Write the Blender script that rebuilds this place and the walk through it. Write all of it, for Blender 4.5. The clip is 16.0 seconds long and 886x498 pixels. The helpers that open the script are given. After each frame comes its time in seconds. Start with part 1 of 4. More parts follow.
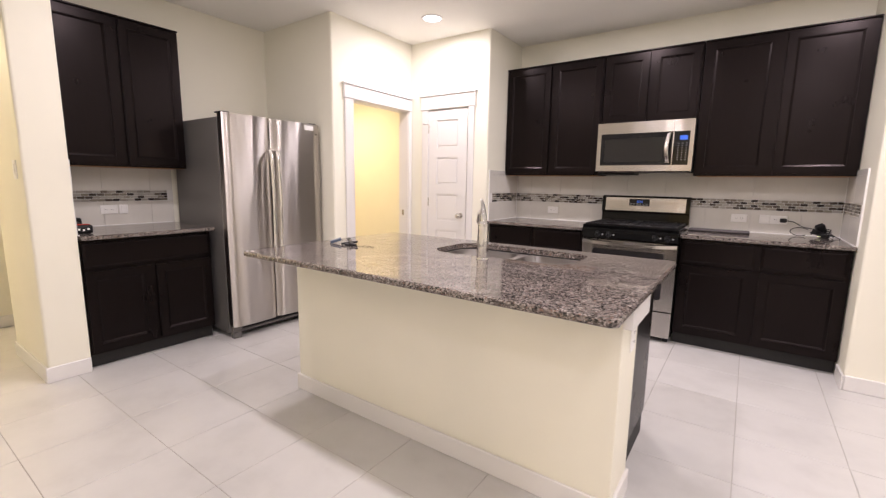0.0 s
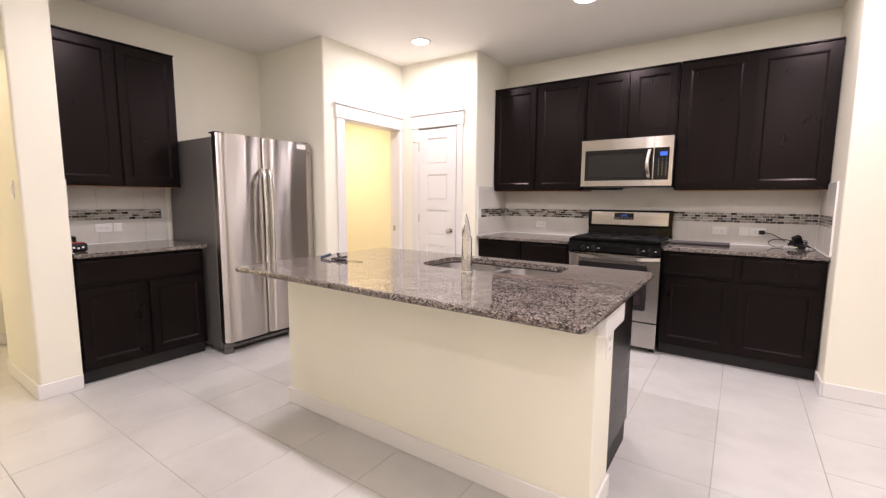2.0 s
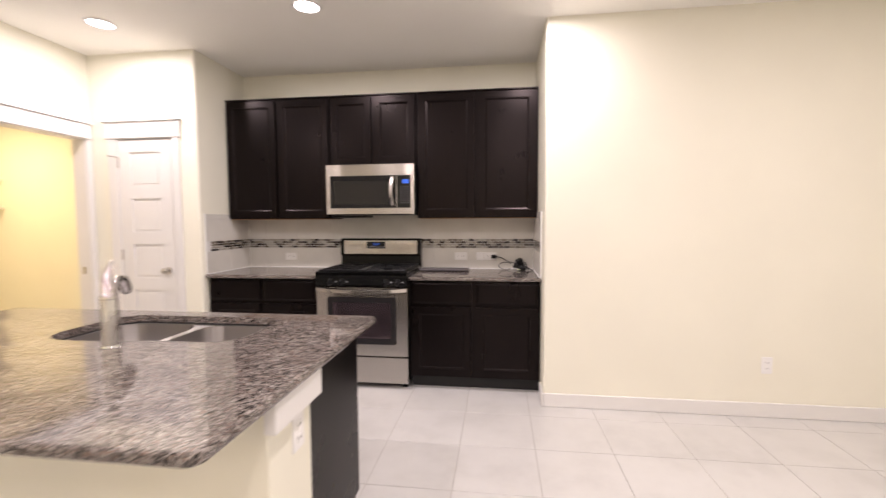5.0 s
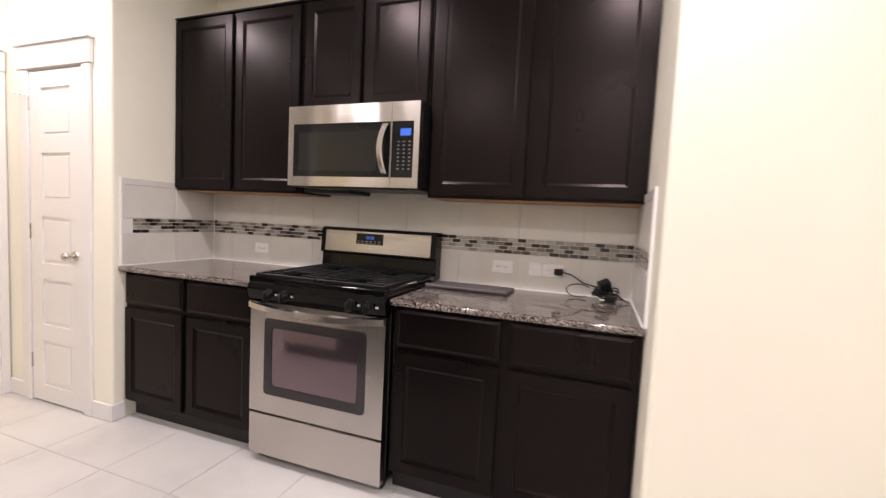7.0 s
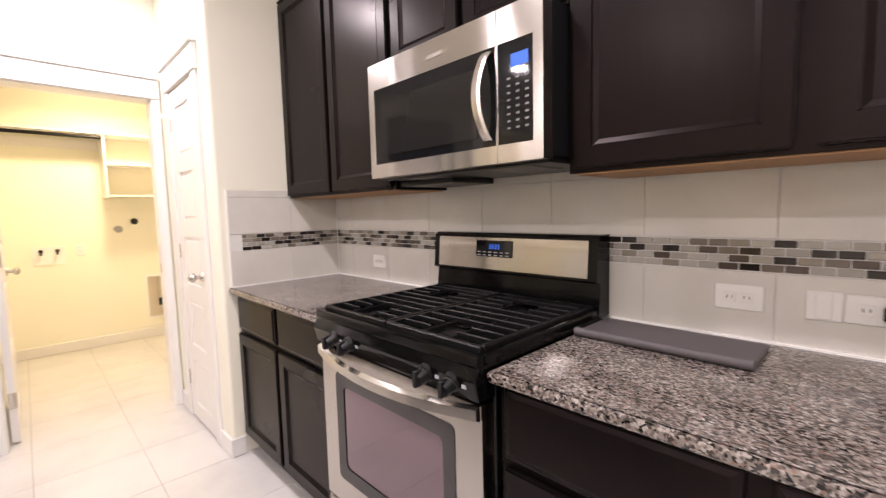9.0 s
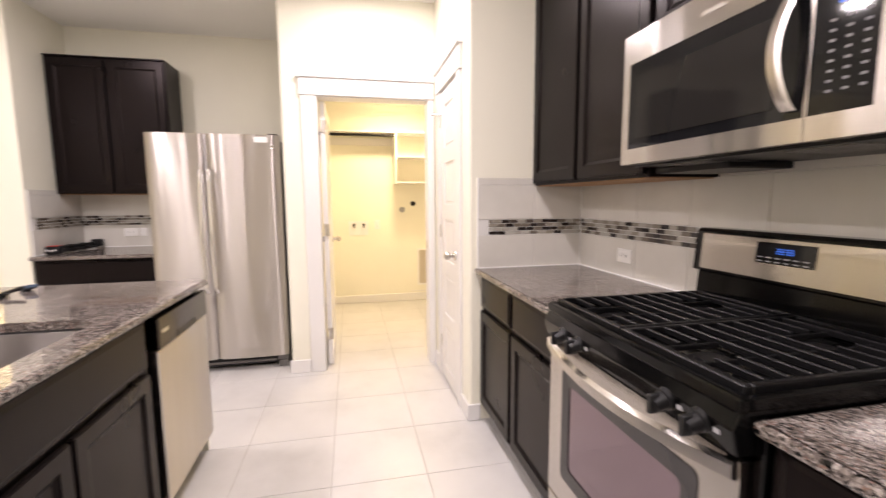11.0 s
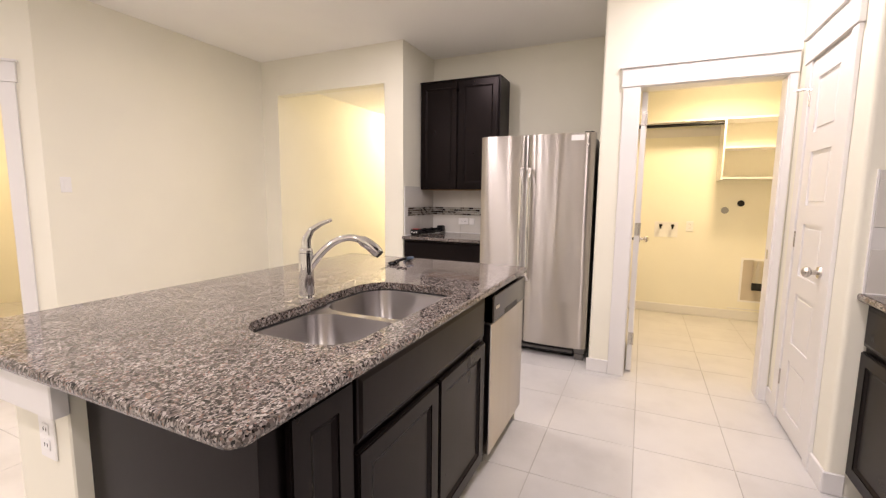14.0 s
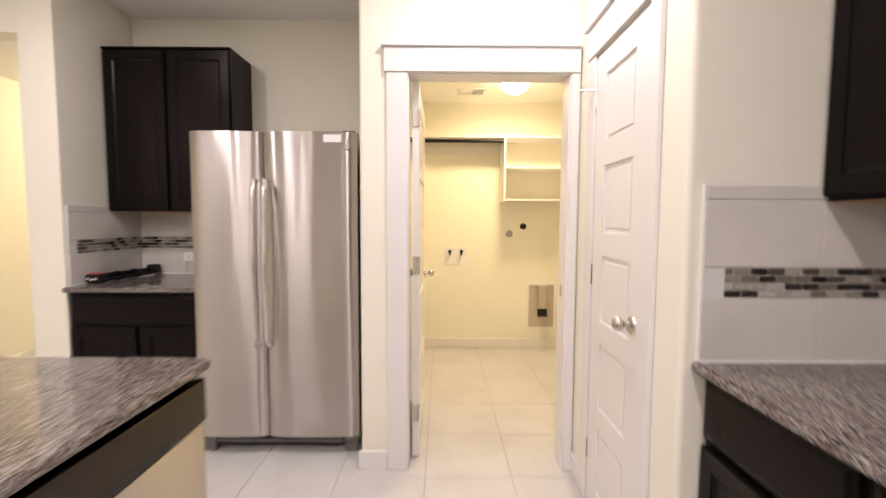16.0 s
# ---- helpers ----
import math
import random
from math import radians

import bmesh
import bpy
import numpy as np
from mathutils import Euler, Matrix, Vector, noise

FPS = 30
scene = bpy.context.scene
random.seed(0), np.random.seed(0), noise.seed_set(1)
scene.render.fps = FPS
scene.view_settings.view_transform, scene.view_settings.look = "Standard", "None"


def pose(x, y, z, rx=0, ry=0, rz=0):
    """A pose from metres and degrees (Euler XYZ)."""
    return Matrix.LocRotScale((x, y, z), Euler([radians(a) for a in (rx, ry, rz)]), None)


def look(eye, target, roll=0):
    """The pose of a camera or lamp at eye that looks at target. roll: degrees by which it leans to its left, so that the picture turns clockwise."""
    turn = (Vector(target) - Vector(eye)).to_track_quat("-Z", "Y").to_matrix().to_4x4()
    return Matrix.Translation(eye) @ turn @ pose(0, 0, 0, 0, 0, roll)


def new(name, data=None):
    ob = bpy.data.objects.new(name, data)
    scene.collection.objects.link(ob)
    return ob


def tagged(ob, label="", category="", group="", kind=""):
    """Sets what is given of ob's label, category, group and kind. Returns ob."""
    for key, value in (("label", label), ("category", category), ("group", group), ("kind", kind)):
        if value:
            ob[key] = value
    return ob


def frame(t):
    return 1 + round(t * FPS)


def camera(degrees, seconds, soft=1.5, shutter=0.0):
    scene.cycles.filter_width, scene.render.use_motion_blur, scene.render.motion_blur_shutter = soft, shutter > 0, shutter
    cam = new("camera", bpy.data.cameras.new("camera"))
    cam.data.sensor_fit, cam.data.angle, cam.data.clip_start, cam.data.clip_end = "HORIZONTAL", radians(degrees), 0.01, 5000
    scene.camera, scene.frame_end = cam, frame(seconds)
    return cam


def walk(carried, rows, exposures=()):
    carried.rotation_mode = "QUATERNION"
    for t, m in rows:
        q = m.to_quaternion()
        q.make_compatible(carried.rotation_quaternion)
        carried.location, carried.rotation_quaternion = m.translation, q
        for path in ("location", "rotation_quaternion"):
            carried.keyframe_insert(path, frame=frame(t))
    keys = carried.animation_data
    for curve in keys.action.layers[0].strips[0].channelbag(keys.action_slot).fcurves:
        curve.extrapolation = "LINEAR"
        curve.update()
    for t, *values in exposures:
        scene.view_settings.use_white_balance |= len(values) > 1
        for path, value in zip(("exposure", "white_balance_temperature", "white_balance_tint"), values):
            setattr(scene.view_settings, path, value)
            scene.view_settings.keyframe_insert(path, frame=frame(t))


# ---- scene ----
cam = camera(91.7, 16.0, soft=1.3, shutter=0.5)
PATH = [
    (0, (0.245, 1.332, 1.29), (-0.893, 2.948, 0.986), 0.9),
    (0.5, (0.332, 1.29, 1.287), (-0.807, 2.913, 1.023), 1.2),
    (1, (0.333, 1.282, 1.293), (-0.779, 2.93, 1.074), 0.9),
    (1.5, (0.335, 1.291, 1.292), (-0.799, 2.923, 1.068), 0.7),
    (2, (0.334, 1.297, 1.291), (-0.794, 2.933, 1.06), 0.4),
    (2.5, (0.335, 1.305, 1.307), (-0.797, 2.946, 1.146), 0.4),
    (3, (0.335, 1.306, 1.332), (-0.807, 2.948, 1.314), 0.5),
    (3.5, (0.34, 1.307, 1.331), (-0.788, 2.959, 1.325), -0.0),
    (4, (0.421, 1.352, 1.336), (-0.507, 3.123, 1.306), -0.2),
    (4.5, (0.516, 1.51, 1.321), (0.008, 3.44, 1.191), -0.8),
    (5, (0.539, 1.86, 1.348), (0.281, 3.839, 1.222), -0.3),
    (5.2, (0.54, 1.954, 1.336), (0.364, 3.938, 1.159), -0.2),
    (7.3, (0.681, 3.743, 1.259), (-0.184, 5.541, 1.122), 2.1),
    (7.5, (0.672, 3.889, 1.251), (-0.329, 5.608, 1.052), 1.0),
    (8, (0.562, 4.217, 1.265), (-0.62, 5.821, 1.088), 1.9),
    (8.2, (0.529, 4.273, 1.272), (-0.687, 5.853, 1.115), 0.8),
    (10.3, (0.434, 4.575, 1.301), (-1.377, 5.382, 1.039), -0.9),
    (10.5, (0.429, 4.561, 1.304), (-1.426, 5.266, 1.056), -0.8),
    (11, (0.42, 4.498, 1.303), (-1.524, 4.915, 1.077), -0.4),
    (11.5, (0.411, 4.451, 1.305), (-1.575, 4.564, 1.095), -0.5),
    (12, (0.41, 4.415, 1.301), (-1.57, 4.238, 1.084), -0.5),
    (12.5, (0.415, 4.383, 1.299), (-1.523, 3.934, 1.092), -0.1),
    (13, (0.426, 4.357, 1.298), (-1.444, 3.679, 1.083), 0.2),
    (13.5, (0.425, 4.352, 1.3), (-1.387, 3.539, 1.062), 0.4),
    (14, (0.421, 4.346, 1.297), (-1.382, 3.513, 1.057), 0.6),
    (14.5, (0.363, 4.362, 1.3), (-1.476, 3.615, 1.054), -0.9),
    (15, (0.105, 4.376, 1.295), (-1.856, 4.046, 1.085), -0.6),
    (15.5, (-0.24, 4.394, 1.281), (-2.223, 4.335, 1.026), -1.5),
    (16, (-0.693, 4.452, 1.322), (-2.689, 4.461, 1.188), 0.3),
]

EXPOSURE = [(0, -0.10, 6300, 11), (3.5, 0.0, 6300, 11), (5, -0.10, 6500, 10), (7.5, 0.04, 6350, 10), (8, 0.18, 6350, 11), (10.5, 0.27, 6400, 10), (11, 0.20, 6450, 10), (11.5, 0.04, 6500, 10), (12.5, -0.04, 6500, 10), (14, -0.10, 6500, 10), (16, -0.20, 6500, 10)]
walk(cam, [(t, look(eye, target, roll)) for t, eye, target, roll in PATH], EXPOSURE)

# ---- levels and planes of the place ----
CEIL, LOW, LAUNDRY_TOP = 2.758, 2.545, 2.492
XC, XR, YW, YC, YR = -1.925, 0.862, 5.85, 5.155, 4.996
XL, XF, YF = -2.905, -3.905, 4.035
XB, YS0, YS1, YA, YH = -3.25, 1.997, 2.215, 0.40, 0.63
XE, YSO = 4.2, -1.43

# ---- world and lamps ----
world = bpy.data.worlds.new("world")
scene.world = world
world.use_nodes = True
world.node_tree.nodes["Background"].inputs[0].default_value = (0.02, 0.022, 0.03, 1)
world.node_tree.nodes["Background"].inputs[1].default_value = 0.3

# the last four are unseen, added to light the living area from the south
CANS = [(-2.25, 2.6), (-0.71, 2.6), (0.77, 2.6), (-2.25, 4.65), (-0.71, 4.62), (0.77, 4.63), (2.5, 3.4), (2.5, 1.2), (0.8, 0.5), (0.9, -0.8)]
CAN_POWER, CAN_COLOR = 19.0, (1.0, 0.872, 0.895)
WARM, HALL_WARM = (1.0, 0.725, 0.42), (1.0, 0.785, 0.54)

def lamp(name, x, y, z, power, color, size, spread=180):
    data = bpy.data.lights.new(name, "AREA")
    data.shape, data.size, data.energy, data.color, data.spread = "DISK", size, power, color, radians(spread)
    ob = new(name, data)
    ob.matrix_basis = pose(x, y, z)
    return ob


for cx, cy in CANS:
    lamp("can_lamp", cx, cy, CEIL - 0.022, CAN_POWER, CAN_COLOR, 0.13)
# the back room's light is an unseen, added fill without a fixture
for name, x, y, power in (("laundry_lamp", -4.40, 5.07, 26.0), ("hall_lamp", -5.75, 1.35, 62.0), ("back_room_fill", -1.40, -1.45, 26.0)):
    if name == "hall_lamp":
        bulb = bpy.data.lights.new(name, "POINT")
        bulb.energy, bulb.color, bulb.shadow_soft_size = power, HALL_WARM, 0.08
        new(name, bulb).matrix_basis = pose(x, y, LOW - 0.13)
    else:
        lamp(name, x, y, (LAUNDRY_TOP if name == "laundry_lamp" else LOW) - 0.118, power, WARM, 0.20)

# ---- materials ----
def material(name, color, rough=0.5, metal=0.0, **extra):
    m = bpy.data.materials.new(name)
    m.use_nodes = True
    b = m.node_tree.nodes["Principled BSDF"]
    b.inputs["Base Color"].default_value = (*color, 1)
    b.inputs["Roughness"].default_value, b.inputs["Metallic"].default_value = rough, metal
    for key, value in extra.items():
        b.inputs[key.replace("_", " ")].default_value = value
    return m


def node(m, kind, **inputs):
    n = m.node_tree.nodes.new(kind)
    for key, value in inputs.items():
        n.inputs[key.replace("_", " ")].default_value = value
    return n


def link(m, a, b):
    m.node_tree.links.new(a, b)


def shader(m):
    return m.node_tree.nodes["Principled BSDF"]


def coords(m, scale=(1, 1, 1), world_space=False):
    mapping = node(m, "ShaderNodeMapping", Scale=scale)
    if world_space:
        link(m, node(m, "ShaderNodeNewGeometry").outputs["Position"], mapping.inputs["Vector"])
    else:
        link(m, node(m, "ShaderNodeTexCoord").outputs["Object"], mapping.inputs["Vector"])
    return mapping.outputs["Vector"]


def noise_of(m, vector, scale, detail=3.0, rough=0.5):
    n = node(m, "ShaderNodeTexNoise", Scale=scale, Detail=detail, Roughness=rough)
    link(m, vector, n.inputs["Vector"])
    return n.outputs["Fac"]


def ramp(m, fac, stops, smooth=True):
    r = node(m, "ShaderNodeValToRGB")
    if not smooth:
        r.color_ramp.interpolation = "CONSTANT"
    els = r.color_ramp.elements
    while len(els) < len(stops):
        els.new(0.5)
    for el, (at, color) in zip(els, stops):
        el.position, el.color = at, (*color, 1)
    link(m, fac, r.inputs["Fac"])
    return r.outputs["Color"]


def bump(m, height, strength, distance=0.002):
    b = node(m, "ShaderNodeBump", Strength=strength, Distance=distance)
    link(m, height, b.inputs["Height"])
    link(m, b.outputs["Normal"], shader(m).inputs["Normal"])


def rough_between(m, fac, low, high):
    r = node(m, "ShaderNodeMapRange", To_Min=low, To_Max=high)
    link(m, fac, r.inputs["Value"])
    link(m, r.outputs["Result"], shader(m).inputs["Roughness"])


def painted(name, color, spread=0.03, rough=0.6, grain=320, strength=0.12):
    m = material(name, color, rough)
    v = coords(m, world_space=True)
    dark = tuple(c * (1 - spread) for c in color)
    link(m, ramp(m, noise_of(m, v, 1.7, 4), [(0.35, dark), (0.65, color)]), shader(m).inputs["Base Color"])
    bump(m, noise_of(m, v, grain, 2), strength, 0.001)
    return m


WALL = painted("wall_paint", (0.885, 0.86, 0.735), 0.03, 0.62, 210, 0.22)
CEILING = painted("ceiling_paint", (0.94, 0.925, 0.88), 0.02, 0.75, 160, 0.25)
TRIM = painted("trim_paint", (0.80, 0.785, 0.765), 0.02, 0.35, 60, 0.03)
WHITE = material("white_plastic", (0.88, 0.87, 0.85), 0.3)

FLOOR = material("porcelain_tile", (0.6, 0.58, 0.55), 0.3)
v = coords(FLOOR, world_space=True)
mixn = node(FLOOR, "ShaderNodeMix")
mixn.data_type, mixn.blend_type = "RGBA", "MULTIPLY"
mixn.inputs[0].default_value = 1.0
link(FLOOR, ramp(FLOOR, noise_of(FLOOR, v, 2.6, 6, 0.6), [(0.3, (0.55, 0.54, 0.525)), (0.5, (0.615, 0.605, 0.59)), (0.72, (0.655, 0.645, 0.63))]), mixn.inputs[6])
info = node(FLOOR, "ShaderNodeObjectInfo")
link(FLOOR, ramp(FLOOR, info.outputs["Random"], [(0.0, (0.965, 0.965, 0.962)), (1.0, (1, 1, 1))]), mixn.inputs[7])
link(FLOOR, mixn.outputs[2], shader(FLOOR).inputs["Base Color"])
rough_between(FLOOR, noise_of(FLOOR, v, 9, 4), 0.24, 0.42)
bump(FLOOR, noise_of(FLOOR, v, 40, 4), 0.04)
GROUT = painted("floor_grout", (0.46, 0.44, 0.41), 0.2, 0.9, 300, 0.3)

DARK = material("espresso_wood", (0.010, 0.006, 0.0055), 0.3, Specular_IOR_Level=0.155, Specular_Tint=(1.0, 0.84, 0.83, 1.0))
v = coords(DARK, (14, 14, 1.1), True)
link(DARK, ramp(DARK, noise_of(DARK, v, 5, 6, 0.65), [(0.3, (0.0036, 0.0026, 0.0025)), (0.7, (0.0058, 0.0041, 0.0039))]), shader(DARK).inputs["Base Color"])
rough_between(DARK, noise_of(DARK, coords(DARK, (2, 2, 2), True), 2, 3), 0.24, 0.34)
bump(DARK, noise_of(DARK, v, 9, 4), 0.012, 0.001)
TOE = material("toe_kick_black", (0.012, 0.011, 0.011), 0.6)
BARE = material("bare_cabinet_underside", (0.42, 0.24, 0.11), 0.6)

GRANITE = material("speckled_granite", (0.2, 0.17, 0.15), 0.1)
v = coords(GRANITE, (1, 1.35, 1), True)
warp = node(GRANITE, "ShaderNodeVectorMath")
warp.operation = "ADD"
wn = node(GRANITE, "ShaderNodeTexNoise", Scale=90.0, Detail=2.0)
link(GRANITE, v, wn.inputs["Vector"])
ws = node(GRANITE, "ShaderNodeVectorMath")
ws.operation = "SCALE"
ws.inputs["Scale"].default_value = 0.012
link(GRANITE, wn.outputs["Color"], ws.inputs[0])
link(GRANITE, v, warp.inputs[0])
link(GRANITE, ws.outputs[0], warp.inputs[1])
cells = node(GRANITE, "ShaderNodeTexVoronoi", Scale=188.0)
link(GRANITE, warp.outputs[0], cells.inputs["Vector"])
sep = node(GRANITE, "ShaderNodeSeparateColor")
link(GRANITE, cells.outputs["Color"], sep.inputs[0])
base = ramp(GRANITE, sep.outputs[0], [(0.0, (0.009, 0.009, 0.009)), (0.14, (0.062, 0.055, 0.051)), (0.32, (0.155, 0.136, 0.126)), (0.54, (0.27, 0.242, 0.224)), (0.77, (0.41, 0.384, 0.366)), (0.94, (0.245, 0.168, 0.138))], False)
big = node(GRANITE, "ShaderNodeMix")
big.data_type, big.blend_type = "RGBA", "MULTIPLY"
big.inputs[0].default_value = 1.0
link(GRANITE, base, big.inputs[6])
link(GRANITE, ramp(GRANITE, noise_of(GRANITE, v, 9, 5, 0.6), [(0.3, (0.62, 0.58, 0.56)), (0.65, (1.0, 0.98, 0.95))]), big.inputs[7])
link(GRANITE, big.outputs[2], shader(GRANITE).inputs["Base Color"])
rough_between(GRANITE, noise_of(GRANITE, v, 200, 2), 0.03, 0.09)


def brushed(name, color, stretch, low=0.2, high=0.36, wave=0.0):
    m = material(name, color, 0.28, 1.0, Anisotropic=0.85, Anisotropic_Rotation=0.25)
    tangent = node(m, "ShaderNodeTangent")
    tangent.direction_type, tangent.axis = "RADIAL", "Z"
    link(m, tangent.outputs["Tangent"], shader(m).inputs["Tangent"])
    v = coords(m, stretch, True)
    rough_between(m, noise_of(m, v, 6, 5, 0.7), low, high)
    fine = noise_of(m, v, 20, 3)
    bump(m, fine, 0.02, 0.0004)
    if wave:
        first = [n for n in m.node_tree.nodes if n.type == "BUMP"][0]
        second = node(m, "ShaderNodeBump", Strength=wave, Distance=0.02)
        link(m, noise_of(m, coords(m, (1, 1, 0.10), True), 7.0, 0.8), second.inputs["Height"])
        link(m, second.outputs["Normal"], first.inputs["Normal"])
    return m


STEEL = brushed("brushed_steel", (0.54, 0.51, 0.48), (3, 3, 90), 0.20, 0.26, 0.3)
STEEL_V = brushed("brushed_steel_upright", (0.52, 0.49, 0.46), (3, 3, 90), 0.27, 0.31, 0.5)
shader(STEEL_V).inputs["Anisotropic"].default_value = 1.0
BOWL = brushed("sink_steel", (0.43, 0.41, 0.40), (30, 30, 4), 0.24, 0.38)
CHROME = material("chrome", (0.75, 0.75, 0.76), 0.06, 1.0)
NICKEL = material("satin_nickel", (0.58, 0.55, 0.51), 0.26, 1.0)
FRIDGE_SIDE = painted("fridge_side_grey", (0.15, 0.142, 0.136), 0.06, 0.36, 500, 0.2)
ENAMEL = material("black_enamel", (0.003, 0.003, 0.003), 0.09, Specular_IOR_Level=0.2)
# dishwasher panel steel: the dark cabinets' reflection is put into its base colour
STEEL_DARK_REFLECTION = brushed("steel_dark_reflection", (0.050, 0.043, 0.039), (60, 60, 2), 0.10, 0.18)
BLACK = material("black_plastic", (0.008, 0.008, 0.009), 0.35, Specular_IOR_Level=0.3)
IRON = painted("cast_iron", (0.006, 0.006, 0.0065), 0.3, 0.36, 500, 0.4)
shader(IRON).inputs["Specular IOR Level"].default_value = 0.25
GLASS = material("dark_appliance_glass", (0.008, 0.008, 0.009), 0.05, Specular_IOR_Level=0.35)
OVEN_GLASS = material("oven_window_glass", (0.23, 0.175, 0.20), 0.07, 0.85)
WINDOW_EDGE = material("oven_window_border", (0.028, 0.026, 0.027), 0.10)
POLISHED = material("polished_steel", (0.78, 0.76, 0.74), 0.16, 1.0)
FINE_KEY = material("small_key_print", (0.17, 0.17, 0.175), 0.5)
GREY_GLASS = material("microwave_screen", (0.017, 0.016, 0.015), 0.05, Specular_IOR_Level=0.35)
KEY = material("printed_key_grey", (0.35, 0.35, 0.36), 0.5)
RED = material("red_plastic", (0.50, 0.05, 0.03), 0.4)
BLUE = material("blue_grey_plastic", (0.06, 0.09, 0.14), 0.35)
BEIGE = painted("beige_plastic", (0.62, 0.55, 0.45), 0.15, 0.5)
RUBBER = material("grey_mat", (0.082, 0.072, 0.075), 0.5)
DUCT = brushed("duct_metal", (0.6, 0.56, 0.5), (20, 20, 20))
SPLASH = material("grey_wall_tile", (0.5, 0.48, 0.455), 0.22)
v = coords(SPLASH, world_space=True)
link(SPLASH, ramp(SPLASH, noise_of(SPLASH, v, 5, 5), [(0.3, (0.645, 0.625, 0.575)), (0.7, (0.715, 0.695, 0.645))]), shader(SPLASH).inputs["Base Color"])
bump(SPLASH, noise_of(SPLASH, v, 30, 2), 0.03)
TILE_GROUT = painted("wall_tile_grout", (0.72, 0.71, 0.69), 0.05, 0.9, 300, 0.3)
MOSAIC = material("glass_mosaic", (0.2, 0.2, 0.2), 0.10)
info = node(MOSAIC, "ShaderNodeObjectInfo")
link(MOSAIC, ramp(MOSAIC, info.outputs["Random"], [(0.0, (0.020, 0.014, 0.012)), (0.15, (0.085, 0.068, 0.055)), (0.27, (0.17, 0.145, 0.115)), (0.40, (0.27, 0.245, 0.20)), (0.55, (0.37, 0.35, 0.305)), (0.80, (0.45, 0.435, 0.395))], False), shader(MOSAIC).inputs["Base Color"])


def glowing(name, color, strength):
    m = material(name, (0.8, 0.8, 0.8), 0.4)
    shader(m).inputs["Emission Color"].default_value = (*color, 1)
    shader(m).inputs["Emission Strength"].default_value = strength
    return m


CAN_GLOW = glowing("can_lens", CAN_COLOR, 14.0)
DOME_GLOW = glowing("dome_glass", (1.0, 0.77, 0.46), 15.0)
BLUE_GLOW = glowing("blue_display", (0.05, 0.20, 1.0), 0.8)
shader(BLUE_GLOW).inputs["Base Color"].default_value = (0.01, 0.02, 0.06, 1)

# ---- mesh helpers ----
def box(bm, x0, x1, y0, y1, z0, z1, bevel=0.0, segments=1):
    made = bmesh.ops.create_cube(bm, size=1, matrix=Matrix.Translation(((x0 + x1) / 2, (y0 + y1) / 2, (z0 + z1) / 2)) @ Matrix.Diagonal((abs(x1 - x0), abs(y1 - y0), abs(z1 - z0), 1)))
    if bevel:
        edges = list({e for v in made["verts"] for e in v.link_edges})
        bmesh.ops.bevel(bm, geom=edges, offset=bevel, segments=segments, affect="EDGES", profile=0.5)
    return bm


def tube(bm, a, b, r0, r1=None, sides=16):
    a, b = Vector(a), Vector(b)
    turn = (b - a).to_track_quat("Z", "Y").to_matrix().to_4x4()
    bmesh.ops.create_cone(bm, cap_ends=True, segments=sides, radius1=r0, radius2=r0 if r1 is None else r1, depth=(b - a).length, matrix=Matrix.Translation((a + b) / 2) @ turn)
    return bm


def ball(bm, c, r, scale=(1, 1, 1)):
    bmesh.ops.create_uvsphere(bm, u_segments=20, v_segments=12, radius=r, matrix=Matrix.Translation(c) @ Matrix.Diagonal((*scale, 1)))
    return bm


def sweep(bm, points, radii, sides=14):
    """A round bar along points, with a radius at each."""
    rings, pts = [], [Vector(p) for p in points]
    for i, p in enumerate(pts):
        d = (pts[min(i + 1, len(pts) - 1)] - pts[max(i - 1, 0)]).normalized()
        u = d.cross(Vector((0.31, 0.17, 0.93))).normalized()
        w = d.cross(u)
        r = radii if isinstance(radii, float) else radii[i]
        rings.append([bm.verts.new(p + r * (math.cos(k) * u + math.sin(k) * w)) for k in (2 * math.pi * j / sides for j in range(sides))])
    for a, b in zip(rings, rings[1:]):
        for j in range(sides):
            bm.faces.new((a[j], a[(j + 1) % sides], b[(j + 1) % sides], b[j]))
    bm.faces.new(rings[0][::-1])
    bm.faces.new(rings[-1])
    bmesh.ops.recalc_face_normals(bm, faces=bm.faces)
    return bm


def mesh_of(name, bm, mat, smooth=False):
    me = bpy.data.meshes.new(name)
    bm.to_mesh(me)
    bm.free()
    me.materials.append(mat)
    if smooth:
        me.polygons.foreach_set("use_smooth", [True] * len(me.polygons))
        me.set_sharp_from_angle(angle=radians(40))
    return me


def part(name, bm, mat, parent=None, label="", smooth=False):
    ob = new(name, mesh_of(name, bm, mat, smooth))
    if parent is not None:
        ob.parent = parent
        if parent.type == "EMPTY":
            ob.matrix_parent_inverse = parent.matrix_basis.inverted()
    if label:
        ob["label"] = label
    return ob


def thing(name, at, label, category, group="", kind=""):
    ob = new(name)
    ob.empty_display_size = 0.05
    ob.matrix_basis = Matrix.Translation(at)
    return tagged(ob, label, category, group, kind)


def solid(*args, bevel=0.0, segments=1):
    return box(bmesh.new(), *args, bevel=bevel, segments=segments)


def boxes(*specs, bevel=0.0):
    bm = bmesh.new()
    for s in specs:
        box(bm, *s, bevel=bevel)
    return bm


def setting(name, bm, mat, label, category="wall"):
    return tagged(part(name, bm, mat), label, category, "", "structure")


